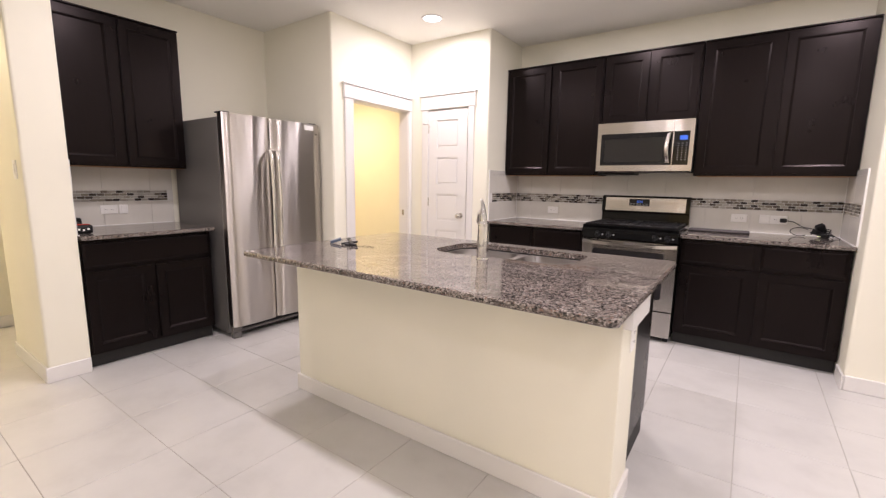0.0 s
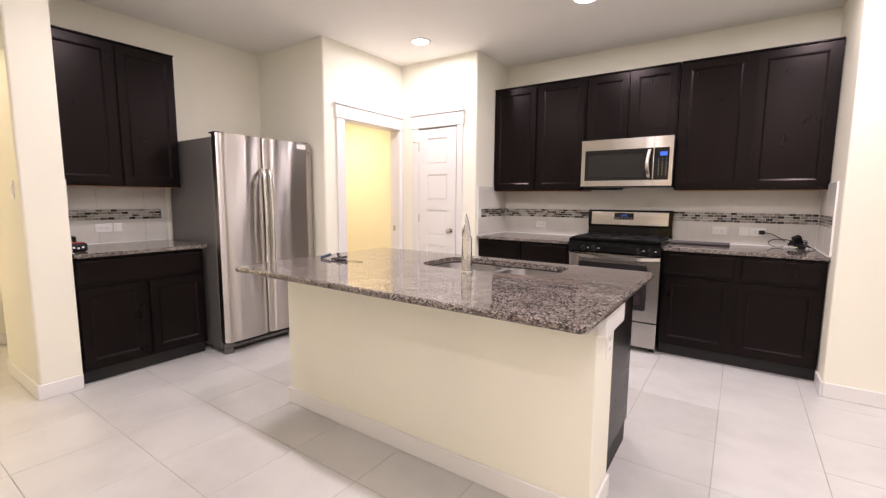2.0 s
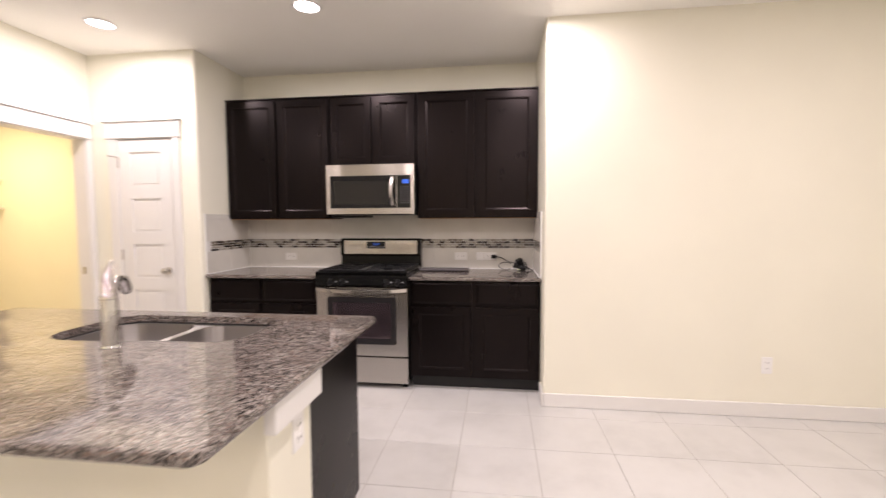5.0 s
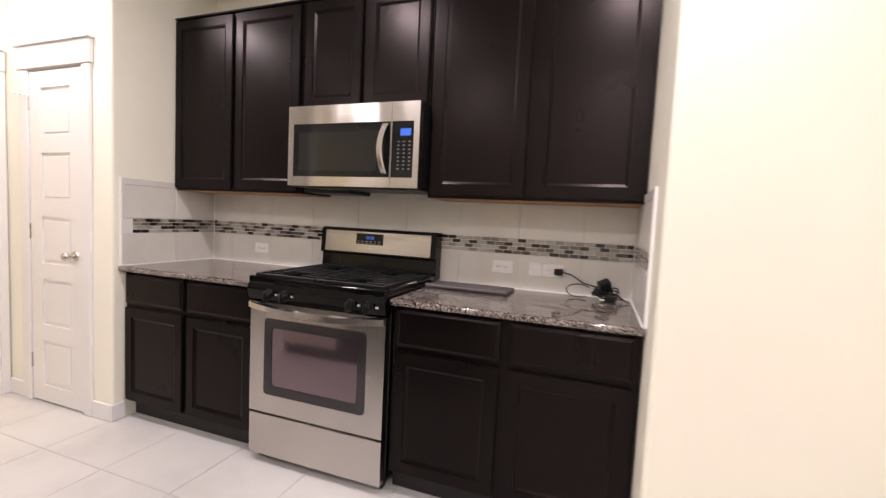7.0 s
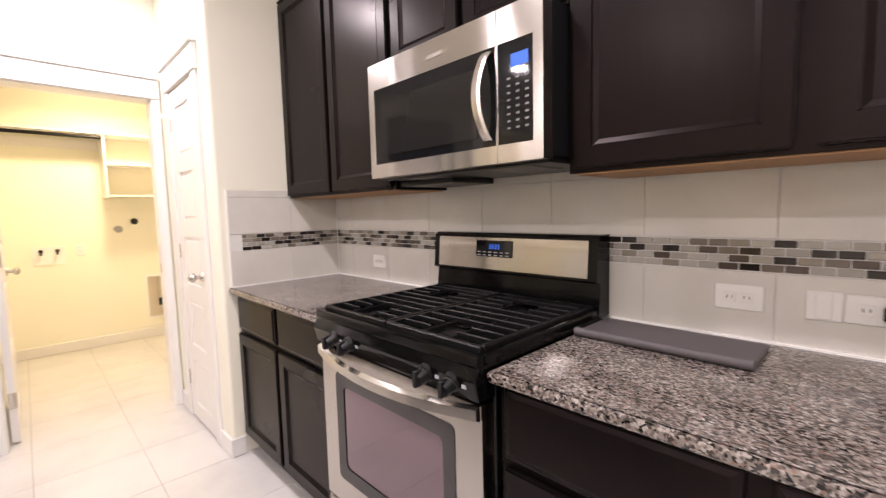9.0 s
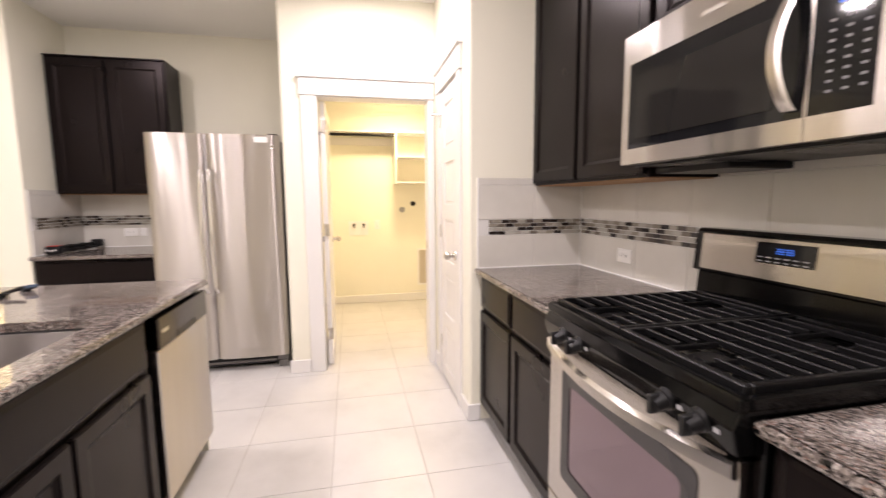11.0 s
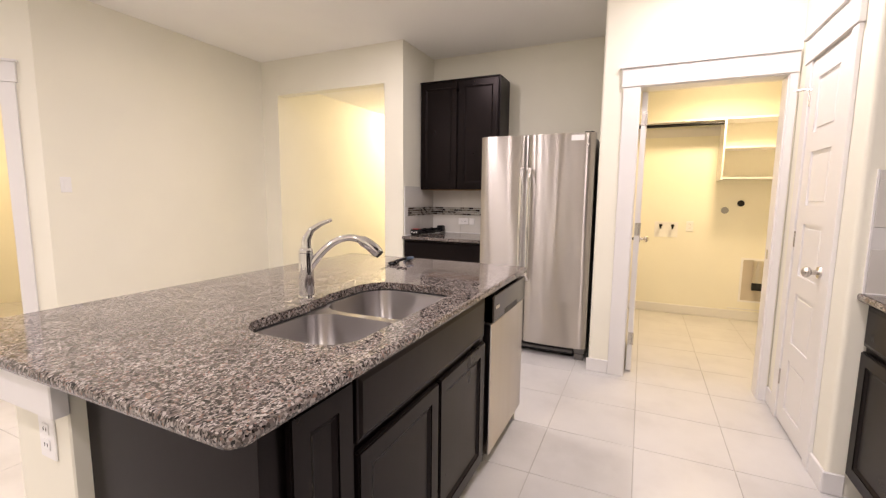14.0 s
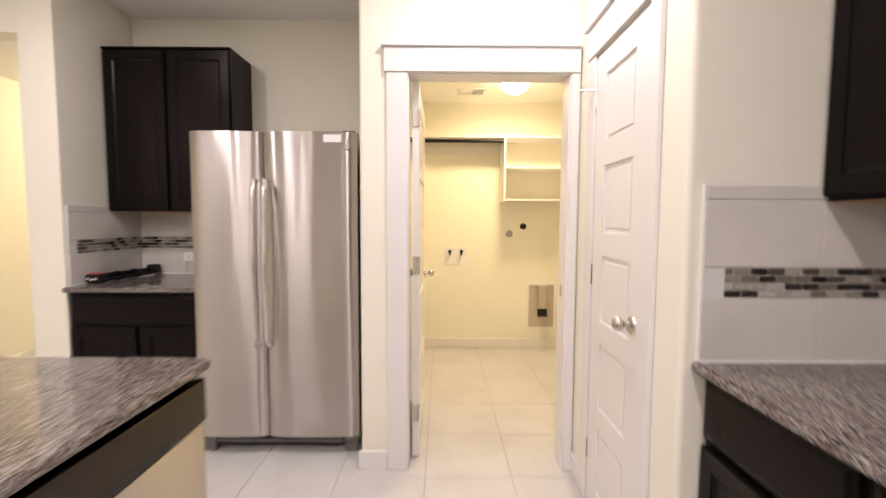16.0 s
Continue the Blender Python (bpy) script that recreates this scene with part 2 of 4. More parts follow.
def framed(x0, x1, z0, z1, hx0, hx1, hz0, hz1, y0, y1):
    """A flat slab with a rectangular hole, in one piece."""
    bm = bmesh.new()
    ring = lambda a, b, c, d, y: [bm.verts.new(p) for p in ((a, y, c), (b, y, c), (b, y, d), (a, y, d))]
    of, hf, ob_, hb = ring(x0, x1, z0, z1, y0), ring(hx0, hx1, hz0, hz1, y0), ring(x0, x1, z0, z1, y1), ring(hx0, hx1, hz0, hz1, y1)
    for k in range(4):
        for a, b in ((of, hf), (hf, hb), (hb, ob_), (ob_, of)):
            bm.faces.new((a[k - 1], a[k], b[k], b[k - 1]))
    bmesh.ops.recalc_face_normals(bm, faces=bm.faces)
    return bm


# ---- walls, ceilings ----
T = 0.12


def round_corners(ob, *spots, low=9.0):
    """Bullnose the upright wall edges that stand at the given plan points and start below a height."""
    bm = bmesh.new()
    bm.from_mesh(ob.data)
    edges = [e for e in bm.edges if any(all(abs(v.co.x - x) < 0.002 and abs(v.co.y - y) < 0.002 for v in e.verts) for x, y in spots) and abs(e.verts[0].co.z - e.verts[1].co.z) > 0.1 and min(v.co.z for v in e.verts) < low]
    bmesh.ops.bevel(bm, geom=edges, offset=0.018, segments=4, affect="EDGES", profile=0.5)
    bm.to_mesh(ob.data)
    bm.free()
    return ob


CREAM = "smooth cream painted plaster wall"
setting("wall_range", boxes((XC - T, XR + T, YW, YW + T, 0, CEIL)), WALL, "cream painted wall behind the range and cabinets")
setting("wall_alcove_west", boxes((XC - T, XC, YC + T, YW, 0, CEIL)), WALL, "cream side wall of the range alcove")
CD0, CD1, DTOP = -2.655, -2.15, 2.057
round_corners(setting("wall_closet", boxes((XL - T, CD0, YC, YC + T, 0, CEIL), (CD1, XC, YC, YC + T, 0, CEIL), (CD0, CD1, YC, YC + T, DTOP, CEIL)), WALL, "cream wall with the white closet door"), (XC, YC))
LD0, LD1 = 4.28, 5.10
round_corners(setting("wall_laundry", boxes((XL - T, XL, YF, LD0, 0, CEIL), (XL - T, XL, LD1, YC - 0.001, 0, CEIL), (XL - T, XL, LD0, LD1, DTOP, CEIL)), WALL, "cream wall with the open laundry doorway"), (XL, YF))
setting("wall_fridge_side", boxes((XF - T, XL - T, YF, YF + T, 0, CEIL)), WALL, CREAM + " beside the fridge")
setting("wall_fridge", boxes((XF - T, XF, YS1, YF, 0, CEIL)), WALL, CREAM + " behind fridge and cabinets")
round_corners(setting("wall_stub", boxes((XF - T, XB, YS0, YS1, 0, 2.385), (XF - T, XB, YS0, YS1, 2.385, CEIL)), WALL, "cream wall end between hallway and cabinets"), (XB, YS0), low=1.0)
setting("wall_hall_opening", boxes((XB - T, XB, YA, YH, 0, CEIL), (XB - T, XB, YH, YS0, 2.385, CEIL)), WALL, "cream wall with the wide hallway opening")
setting("wall_hall_south", boxes((-7.0, XB - T, YH - T, YH, 0, CEIL)), WALL, CREAM + " of the hallway")
setting("wall_hall_end", boxes((-7.0 - T, -7.0, YH - T, YS0, 0, CEIL)), WALL, CREAM + " at the end of the hallway")
for name, spec in (("wall_recess_west", (-4.9 - T, -4.9, YS0, 3.0, 0, CEIL)), ("wall_recess_north", (-4.9 - T, XF - T, 3.0, 3.0 + T, 0, CEIL)), ("wall_hall_north", (-7.0, -4.9 - T, YS0, YS0 + T, 0, CEIL))):
    setting(name, boxes(spec), WALL, CREAM + " of the hallway")
setting("wall_living_south", boxes((XB - T, -1.23, YA - T, YA, 0, CEIL)), WALL, CREAM + " of the living area")
round_corners(setting("wall_right", boxes((XR, XE, YR, YR + T, 0, CEIL)), WALL, "long plain cream painted wall"), (XR, YR))
setting("wall_alcove_east", boxes((XR, XR + T, YR + T, YW, 0, CEIL)), WALL, "cream side wall of the range alcove")
setting("wall_living_east", boxes((XE, XE + T, YSO, YR + T, 0, CEIL)), WALL, CREAM + " of the living area")
setting("wall_living_back", boxes((0.6, XE, YSO - T, YSO, 0, CEIL)), WALL, CREAM + " of the living area")
setting("wall_laundry_back", boxes((-5.1 - T, -5.1, YF, 6.0, 0, CEIL)), WALL, "cream back wall of the laundry room")
for name, spec in (("wall_laundry_north", (-5.1, XL - T, 5.9, 6.0, 0, CEIL)), ("wall_laundry_south", (-5.1, XF - T, YF, YF + T, 0, CEIL)), ("wall_laundry_east", (XL - T, XL, YC + T, 5.9, 0, CEIL)), ("wall_closet_back", (XL, XC - T, 5.80, 5.9, 0, CEIL))):
    setting(name, boxes(spec), WALL, "cream painted side wall of the laundry or closet")
# diagonal wall with a doorway to the back room: local x runs along it
DIAG = pose(-1.23, YA, 0, 0, 0, -45)
diag_len = 2.588
D0, D1 = 0.20, 1.00


def diagonal(ob):
    ob.matrix_basis = DIAG
    return ob


diagonal(setting("wall_diagonal", boxes((0, D0, -T, 0, 0, CEIL), (D1, diag_len, -T, 0, 0, CEIL), (D0, D1, -T, 0, DTOP, CEIL)), WALL, "cream diagonal wall with a cased doorway"))
for name, spec in (("wall_back_room_end", (0.08, 2.0, -2.6, -2.5, 0, CEIL)), ("wall_back_room_west", (0.0, 0.08, -2.6, -T, 0, CEIL)), ("wall_back_room_east", (2.0, 2.1, -2.6, -T, 0, CEIL))):
    diagonal(setting(name, boxes(spec), WALL, "cream painted wall of the back room"))

setting("ceiling", boxes((XB - T, XE + T, YSO - T, YW + T, CEIL, CEIL + 0.1), (XF - T, XB - T, YS0, YF + T, CEIL, CEIL + 0.1)), CEILING, "flat white painted kitchen ceiling", "ceiling")
setting("ceiling_hall", boxes((-7.0, XB - T, YH, YS0, LOW, LOW + 0.1), (-4.9, XF - T, YS0, 3.0, LOW, LOW + 0.1)), CEILING, "low white hallway ceiling", "ceiling")
setting("ceiling_laundry", boxes((-5.1, XL - T, YF + T, 5.9, LAUNDRY_TOP, LAUNDRY_TOP + 0.1)), CEILING, "low white laundry ceiling", "ceiling")
diagonal(setting("ceiling_back_room", boxes((0.08, 2.0, -2.5, -T, LOW, LOW + 0.1)), CEILING, "white back room ceiling", "ceiling"))
floor = setting("floor", boxes((-7.1, XE + T, -4.0, 6.1, -0.1, -0.0025)), GROUT, "pale grey square porcelain floor tiles with grey grout", "floor")

# ---- baseboards and casings ----
BH, BT = 0.10, 0.014


def baseboard(*specs):
    for x0, x1, y0, y1 in specs:
        bm = solid(x0, x1, y0, y1, 0, BH, bevel=0.004)
        setting("baseboard", bm, TRIM, "white painted baseboard", "baseboard")


baseboard((XR + 0.001, XE, YR - BT, YR), (XR - BT, XR, YR - BT, 5.21), (XC, XC + BT, YC - BT, 5.22), (CD1 + 0.068, XC, YC - BT, YC), (XL + BT, CD0 - 0.085, YC - BT, YC),
          (XL, XL + BT, YF - BT, LD0 - 0.107), (XB, XB + BT, YS0 - BT, YS1), (XF - T, XB, YS0 - BT, YS0), (-4.9, -4.9 + BT, YS0, 3.0), (-7.0, XB - T, YH, YH + BT),
          (XB, XB + BT, YA, YH), (XB, -1.23, YA, YA + BT), (XE - BT, XE, YSO, YR), (0.6, XE, YSO, YSO + BT), (-5.1, -5.1 + BT, YF + T, 5.9))


def casing(name, along, face, a0, a1, left=0.09, right=0.09, place=None, side=1, head=0.135):
    """White flat door casing with a taller head and a thin cap; along: 'x' or 'y'; face: the wall's plane; side: which way it faces."""
    f0, f1 = sorted((face, face + side * 0.019))
    g0, g1 = sorted((face, face + side * 0.026))
    h0, h1 = sorted((face, face + side * 0.040))
    specs = [("side_casing", a0 - left, a0, f0, f1, 0, DTOP), ("side_casing", a1, a1 + right, f0, f1, 0, DTOP),
             ("head_casing", a0 - left - 0.012, a1 + right + (0.012 if right > 0.06 else 0), g0, g1, DTOP, DTOP + head), ("head_cap", a0 - left - 0.026, a1 + right + (0.026 if right > 0.06 else 0), h0, h1, DTOP + head, DTOP + head + 0.017)]
    top = tagged(new(name), "white painted flat door casing with a cap", "door frame", "", "structure")
    for n, u0, u1, w0, w1, z0, z1 in specs:
        ob = part(n, solid(u0, u1, w0, w1, z0, z1, bevel=0.003) if along == "x" else solid(w0, w1, u0, u1, z0, z1, bevel=0.003), TRIM, top)
    for u0, u1, z0, z1 in ((a0 - 0.002, a0 + 0.006, 0, DTOP), (a1 - 0.006, a1 + 0.002, 0, DTOP), (a0 + 0.006, a1 - 0.006, DTOP - 0.005, DTOP + 0.002)):
        w0, w1 = sorted((face - side * (T + 0.003), face + side * 0.003))
        part("jamb", solid(u0, u1, w0, w1, z0, z1) if along == "x" else solid(w0, w1, u0, u1, z0, z1), TRIM, top)
    if place is not None:
        top.matrix_basis = place
    return top


frame_one = casing("door_frame_1", "y", XL, LD0, LD1, 0.106, 0.043, head=0.121)
part("strike_plate", solid(XL - 0.085, XL - 0.055, LD1 - 0.008, LD1 - 0.0058, 0.92, 0.98), NICKEL, frame_one, "satin nickel strike plate")
casing("door_frame_2", "x", YC, CD0, CD1, 0.085, 0.068, side=-1)
casing("door_frame_3", "x", 0.0, D0, D1, place=DIAG)


def panel_door(name, width, label, knobs=True, hinge_side=1):
    """A five-panel door slab: local x from the hinge to the latch, y its thickness (0 to 0.035), z up."""
    top = thing(name, (0, 0, 0), label, "door", "", "structure")
    stile, rail, z0, z1 = 0.105, 0.10, 0.012, 2.044
    bm = boxes((0, stile, 0, 0.035, z0, z1), (width - stile, width, 0, 0.035, z0, z1))
    step = (z1 - z0 - rail) / 5
    for i in range(6):
        box(bm, stile, width - stile, 0, 0.035, z0 + i * step, z0 + i * step + rail)
    part("door_frame", bm, TRIM, top)
    for i in range(5):
        a, b = z0 + i * step + rail, z0 + (i + 1) * step
        bm = boxes((stile, width - stile, 0.009, 0.026, a, b))
        box(bm, stile + 0.022, width - stile - 0.022, 0.004, 0.031, a + 0.022, b - 0.022, bevel=0.003)
        part("panel", bm, TRIM, top)
    for z in (0.26, 1.08, 1.86):
        y = 0.0 if hinge_side < 0 else 0.035
        bm = boxes((-0.006, 0.0, 0.004, 0.031, z - 0.045, z + 0.045))
        tube(bm, (-0.006, y, z - 0.046), (-0.006, y, z + 0.046), 0.007, sides=10)
        hinge = part("hinge", bm, NICKEL, top, "satin nickel hinge")
        if z > 1.5 and width < 0.7:
            part("door_stop", tube(bmesh.new(), (-0.006, y, z + 0.046), (-0.045, y - 0.06, z + 0.05), 0.004, 0.006, 8), NICKEL, hinge)
    for y, way in ((0.0, -1), (0.035, 1)):
        bm = bmesh.new()
        tube(bm, (width - 0.065, y, 0.95), (width - 0.065, y + way * 0.008, 0.95), 0.031, 0.028, 20)
        tube(bm, (width - 0.065, y + way * 0.008, 0.95), (width - 0.065, y + way * 0.04, 0.95), 0.012, 0.012)
        ball(bm, (width - 0.065, y + way * 0.052, 0.95), 0.027, (1, 0.78, 1))
        part("door_knob", bm, NICKEL, top, "round satin nickel knob", smooth=True)
    return top


door = panel_door("door_1", 0.79, "white five-panel laundry door standing wide open", hinge_side=-1)
door.matrix_basis = pose(XL - 0.10, LD0 + 0.052, 0, 0, 0, 180)
door = panel_door("door_2", CD1 - CD0 - 0.020, "white five-panel closet door standing closed", hinge_side=-1)
door.matrix_basis = pose(CD0 + 0.010, YC - 0.010, 0)

# ---- cabinets ----
def profiled(x0, x1, z0, z1):
    """A slab front with a small outer step and a sloping border round a flat field."""
    bm = bmesh.new()
    rings = []
    for d, y in ((0.0, 0.020), (0.0, 0.0085), (0.002, 0.0065), (0.007, 0.0060), (0.016, 0.0015), (0.018, 0.0008)):
        rings.append([bm.verts.new((x, y, z)) for x, z in ((x0 + d, z0 + d), (x1 - d, z0 + d), (x1 - d, z1 - d), (x0 + d, z1 - d))])
    for a, b in zip(rings, rings[1:]):
        for k in range(4):
            bm.faces.new((a[k - 1], a[k], b[k], b[k - 1]))
    bm.faces.new(rings[0][::-1])
    bm.faces.new(rings[-1])
    bmesh.ops.recalc_face_normals(bm, faces=bm.faces)
    return bm


def cabinet(name, place, width, depth, z0, z1, fronts, label, toe=0.0, side_lip=0.0):
    """Local x along the front, y from the door faces (0) to the back, z up. fronts: (kind, x0, x1, z0, z1)."""
    top = thing(name, (0, 0, 0), label, "cabinet", "espresso kitchen cabinets")
    part("body", solid(0, width, 0.021, depth, z0 + toe, z1, bevel=0.0015), DARK, top)
    if toe:
        part("toe_kick", solid(0.0, width, 0.075, depth, 0.0, z0 + toe), TOE, top)
    else:
        part("underside", solid(0.018, width - 0.018, 0.03, depth - 0.01, z0 - 0.004, z0), BARE, top, "bare wood underside")
        part("top_moulding", solid(-0.0, width, 0.004, depth, z1, z1 + 0.012, bevel=0.003), DARK, top)
    for kind, x0, x1, a, b in fronts:
        if kind == "drawer":
            part("drawer_front", profiled(x0, x1, a, b), DARK, top)
            continue
        r = 0.058
        bm = framed(x0, x1, a, b, x0 + r, x1 - r, a + r, b - r, 0, 0.02)
        rim = [e for e in bm.edges if e.calc_face_angle(0.0) > 1.0]
        bmesh.ops.bevel(bm, geom=rim, offset=0.0045, segments=2, affect='EDGES')
        d = part("door", bm, DARK, top)
        bm = boxes((x0 + r - 0.004, x1 - r + 0.004, 0.010, 0.018, a + r - 0.004, b - r + 0.004))
        # sloping bead round the panel
        inner = ((x0 + r, a + r), (x1 - r, a + r), (x1 - r, b - r), (x0 + r, b - r))
        w = 0.013
        core = ((x0 + r + w, a + r + w), (x1 - r - w, a + r + w), (x1 - r - w, b - r - w), (x0 + r + w, b - r - w))
        o = [bm.verts.new((x, 0.003, z)) for x, z in inner]
        c = [bm.verts.new((x, 0.0095, z)) for x, z in core]
        for k in range(4):
            bm.faces.new((o[k], o[(k + 1) % 4], c[(k + 1) % 4], c[k]))
        bmesh.ops.recalc_face_normals(bm, faces=bm.faces)
        part("panel", bm, DARK, d)
    top.matrix_basis = place
    return top


UB, UT, CT = 1.381, 2.440, 0.884
DT, DRB = 0.672, 0.695   # door top, drawer bottom of the base units


def base_fronts(width, n, edge=0.012, gap=0.03, both=True):
    w = (width - 2 * edge - (n - 1) * gap) / n
    out = []
    for i in range(n):
        x0 = edge + i * (w + gap)
        out += [("door", x0, x0 + w, 0.115, DT), ("drawer", x0, x0 + w, DRB, 0.868)]
    return out


def upper_fronts(width, n, a, b, edge=0.012, gap=0.025):
    w = (width - 2 * edge - (n - 1) * gap) / n
    return [("door", edge + i * (w + gap), edge + i * (w + gap) + w, a + 0.012, b - 0.012) for i in range(n)]


YU, YB = 5.527, 5.215
X1, X2, X3 = -0.950, -0.172, XR - 0.004
cabinet("base_cabinet", pose(XC + 0.003, YB, 0), X1 - XC - 0.006, YW - YB - 0.006, 0, CT, base_fronts(X1 - XC - 0.006, 2), "dark espresso base cabinet with two drawers over doors", 0.10)
cabinet("base_cabinet", pose(X2 + 0.003, YB, 0), X3 - X2 - 0.006, YW - YB - 0.006, 0, CT, base_fronts(X3 - X2 - 0.006, 2, 0.02, 0.035), "dark espresso base cabinet with two drawers and doors", 0.10)
cabinet("wall_cabinet", pose(XC + 0.002, YU, 0), -0.942 - XC - 0.004, YW - YU - 0.004, UB, UT, upper_fronts(-0.942 - XC - 0.004, 2, UB, UT), "tall dark espresso two-door wall cabinet")
cabinet("wall_cabinet", pose(-0.938, YU, 0), 0.772, YW - YU - 0.004, 1.840, UT, upper_fronts(0.772, 2, 1.840, UT), "short dark espresso cabinet over the microwave")
cabinet("wall_cabinet", pose(-0.162, YU, 0), XR + 0.158, YW - YU - 0.004, UB, UT, upper_fronts(XR + 0.158, 2, UB, UT, 0.02, 0.035), "wide dark espresso two-door wall cabinet")
NX = -3.245
cabinet("base_cabinet", pose(NX, YS1 + 0.004, 0, 0, 0, 90), 0.835, NX - XF - 0.006, 0, CT,
        [("door", 0.012, 0.402, 0.115, DT), ("door", 0.430, 0.823, 0.115, DT), ("drawer", 0.012, 0.823, DRB, 0.868)], "dark espresso base cabinet beside the fridge", 0.10)
cabinet("wall_cabinet", pose(-3.58, YS1 + 0.008, 0, 0, 0, 90), 0.845, 0.32, 1.372, 2.430, upper_fronts(0.845, 2, 1.372, 2.430), "dark espresso two-door wall cabinet beside the fridge")
# island units face the range
YI = 3.755
cabinet("island_cabinet", pose(-0.106, YI, 0, 0, 0, 180), 0.266, 0.585, 0, CT, [("door", 0.06, 0.260, 0.115, 0.868)], "narrow dark espresso island end cabinet", 0.10)
cabinet("island_cabinet", pose(-0.374, YI, 0, 0, 0, 180), 0.96, 0.585, 0, 0.70,
        [("door", 0.012, 0.466, 0.115, DT), ("door", 0.480, 0.935, 0.115, DT), ("drawer", 0.012, 0.935, DRB, 0.868)], "dark espresso sink cabinet in the island", 0.10)

# ---- worktops ----
def rounded(x0, x1, y0, y1, r, n=6):
    out = []
    for cx, cy, a in ((x1 - r, y1 - r, 0), (x0 + r, y1 - r, 90), (x0 + r, y0 + r, 180), (x1 - r, y0 + r, 270)):
        out += [(cx + r * math.cos(radians(a + 90 * k / n)), cy + r * math.sin(radians(a + 90 * k / n))) for k in range(n + 1)]
    return out


def slab(outline, z0, z1, hole=None, ease=0.009, more=()):
    """A stone slab with eased edges, and a hole cut through it where one is given."""
    bm = bmesh.new()

    def inset(pts, d):
        n, out = len(pts), []
        for i in range(n):
            p, q, s = Vector(pts[i - 1]), Vector(pts[i]), Vector(pts[(i + 1) % n])
            a, b = (q - p).normalized(), (s - q).normalized()
            na, nb = Vector((-a.y, a.x)), Vector((-b.y, b.x))
            m = (na + nb)
            m = m / max(m.length_squared / 2, 0.3)
            out.append(q + m * d)
        return out

    rows = [(ease, z0), (ease * 0.3, z0 + ease * 0.3), (0, z0 + ease), (0, z1 - ease), (ease * 0.3, z1 - ease * 0.3), (ease, z1)]
    rings = [[bm.verts.new((p.x, p.y, z)) for p in inset(outline, d)] for d, z in rows]
    for a, b in zip(rings, rings[1:]):
        for i in range(len(a)):
            bm.faces.new((a[i - 1], a[i], b[i], b[i - 1]))
    cuts = []
    for loop in ([hole] if hole else []) + list(more):
        pair = [[bm.verts.new((x, y, z)) for x, y in loop] for z in (z0, z1)]
        cuts.append(pair)
        for i in range(len(loop)):
            bm.faces.new((pair[0][i - 1], pair[0][i], pair[1][i], pair[1][i - 1]))
    for k, ring in ((0, rings[0]), (1, rings[-1])):
        edges = [bm.edges.get((ring[i - 1], ring[i])) for i in range(len(ring))]
        for pair in cuts:
            edges += [bm.edges.get((pair[k][i - 1], pair[k][i])) for i in range(len(pair[k]))]
        bmesh.ops.triangle_fill(bm, use_beauty=True, edges=edges)
    bmesh.ops.recalc_face_normals(bm, faces=bm.faces)
    return bm


def worktop(name, bm, label):
    return tagged(part(name, bm, GRANITE), label, "worktop", "granite worktops")


YT = 5.185
worktop("worktop", slab(rounded(XC + 0.002, X1 - 0.001, YT, YW - 0.012, 0.004, 2), CT, 0.914), "polished grey-brown granite worktop beside the range")
worktop("worktop", slab(rounded(X2 + 0.001, XR - 0.002, YT, YW - 0.012, 0.004, 2), CT, 0.914), "polished grey-brown granite worktop with a charger on it")
worktop("worktop", slab(rounded(XF + 0.012, -3.205, YS1 + 0.010, 3.072, 0.005, 2), CT, 0.914), "polished granite worktop beside the fridge")


def arc(cx, cy, r, a0, a1, n=8):
    return [(cx + r * math.cos(radians(a0 + (a1 - a0) * k / n)), cy + r * math.sin(radians(a0 + (a1 - a0) * k / n))) for k in range(n + 1)]


SX0, SX1, SXM, SY0, SYE, SY1 = -1.212, -0.418, -0.80, 3.248, 3.280, 3.678
hole = arc(SX1 - 0.10, SY1 - 0.10, 0.10, 0, 90) + arc(SX0 + 0.11, SY1 - 0.11, 0.11, 90, 180) + arc(SX0 + 0.13, SY0 + 0.13, 0.13, 180, 270) + arc(SXM - 0.09, SY0 + 0.04, 0.04, 270, 320, 4) + arc(SXM + 0.06, SYE - 0.035, 0.035, 140, 90, 4) + arc(SX1 - 0.12, SYE + 0.12, 0.12, 270, 360)
worktop("island_worktop", slab(rounded(-1.95, -0.018, 2.568, 3.782, 0.035), CT, 0.914, hole, 0.011), "large polished speckled granite island worktop with sink cutout")

# ---- sink and faucet ----
sink = thing("kitchen_sink", (-0.81, 3.48, 0.70), "undermounted double bowl brushed steel sink", "sink")


def bowl(x0, x1, y0, y1, r, floor_z, rim_z):
    bm = bmesh.new()
    rings = []
    for d, z, rr in ((0, rim_z, r), (0.004, rim_z - 0.05, r), (0.014, floor_z + 0.05, r), (0.035, floor_z + 0.012, r * 0.9), (0.07, floor_z, r * 0.7)):
        rings.append([bm.verts.new((x, y, z)) for x, y in rounded(x0 + d, x1 - d, y0 + d, y1 - d, rr, 8)])
    for a, b in zip(rings, rings[1:]):
        for i in range(len(a)):
            bm.faces.new((a[i - 1], b[i - 1], b[i], a[i]))
    bm.faces.new(rings[-1])
    bmesh.ops.recalc_face_normals(bm, faces=bm.faces)
    bmesh.ops.reverse_faces(bm, faces=bm.faces)
    bmesh.ops.solidify(bm, geom=list(bm.faces), thickness=-0.0015)
    return bm


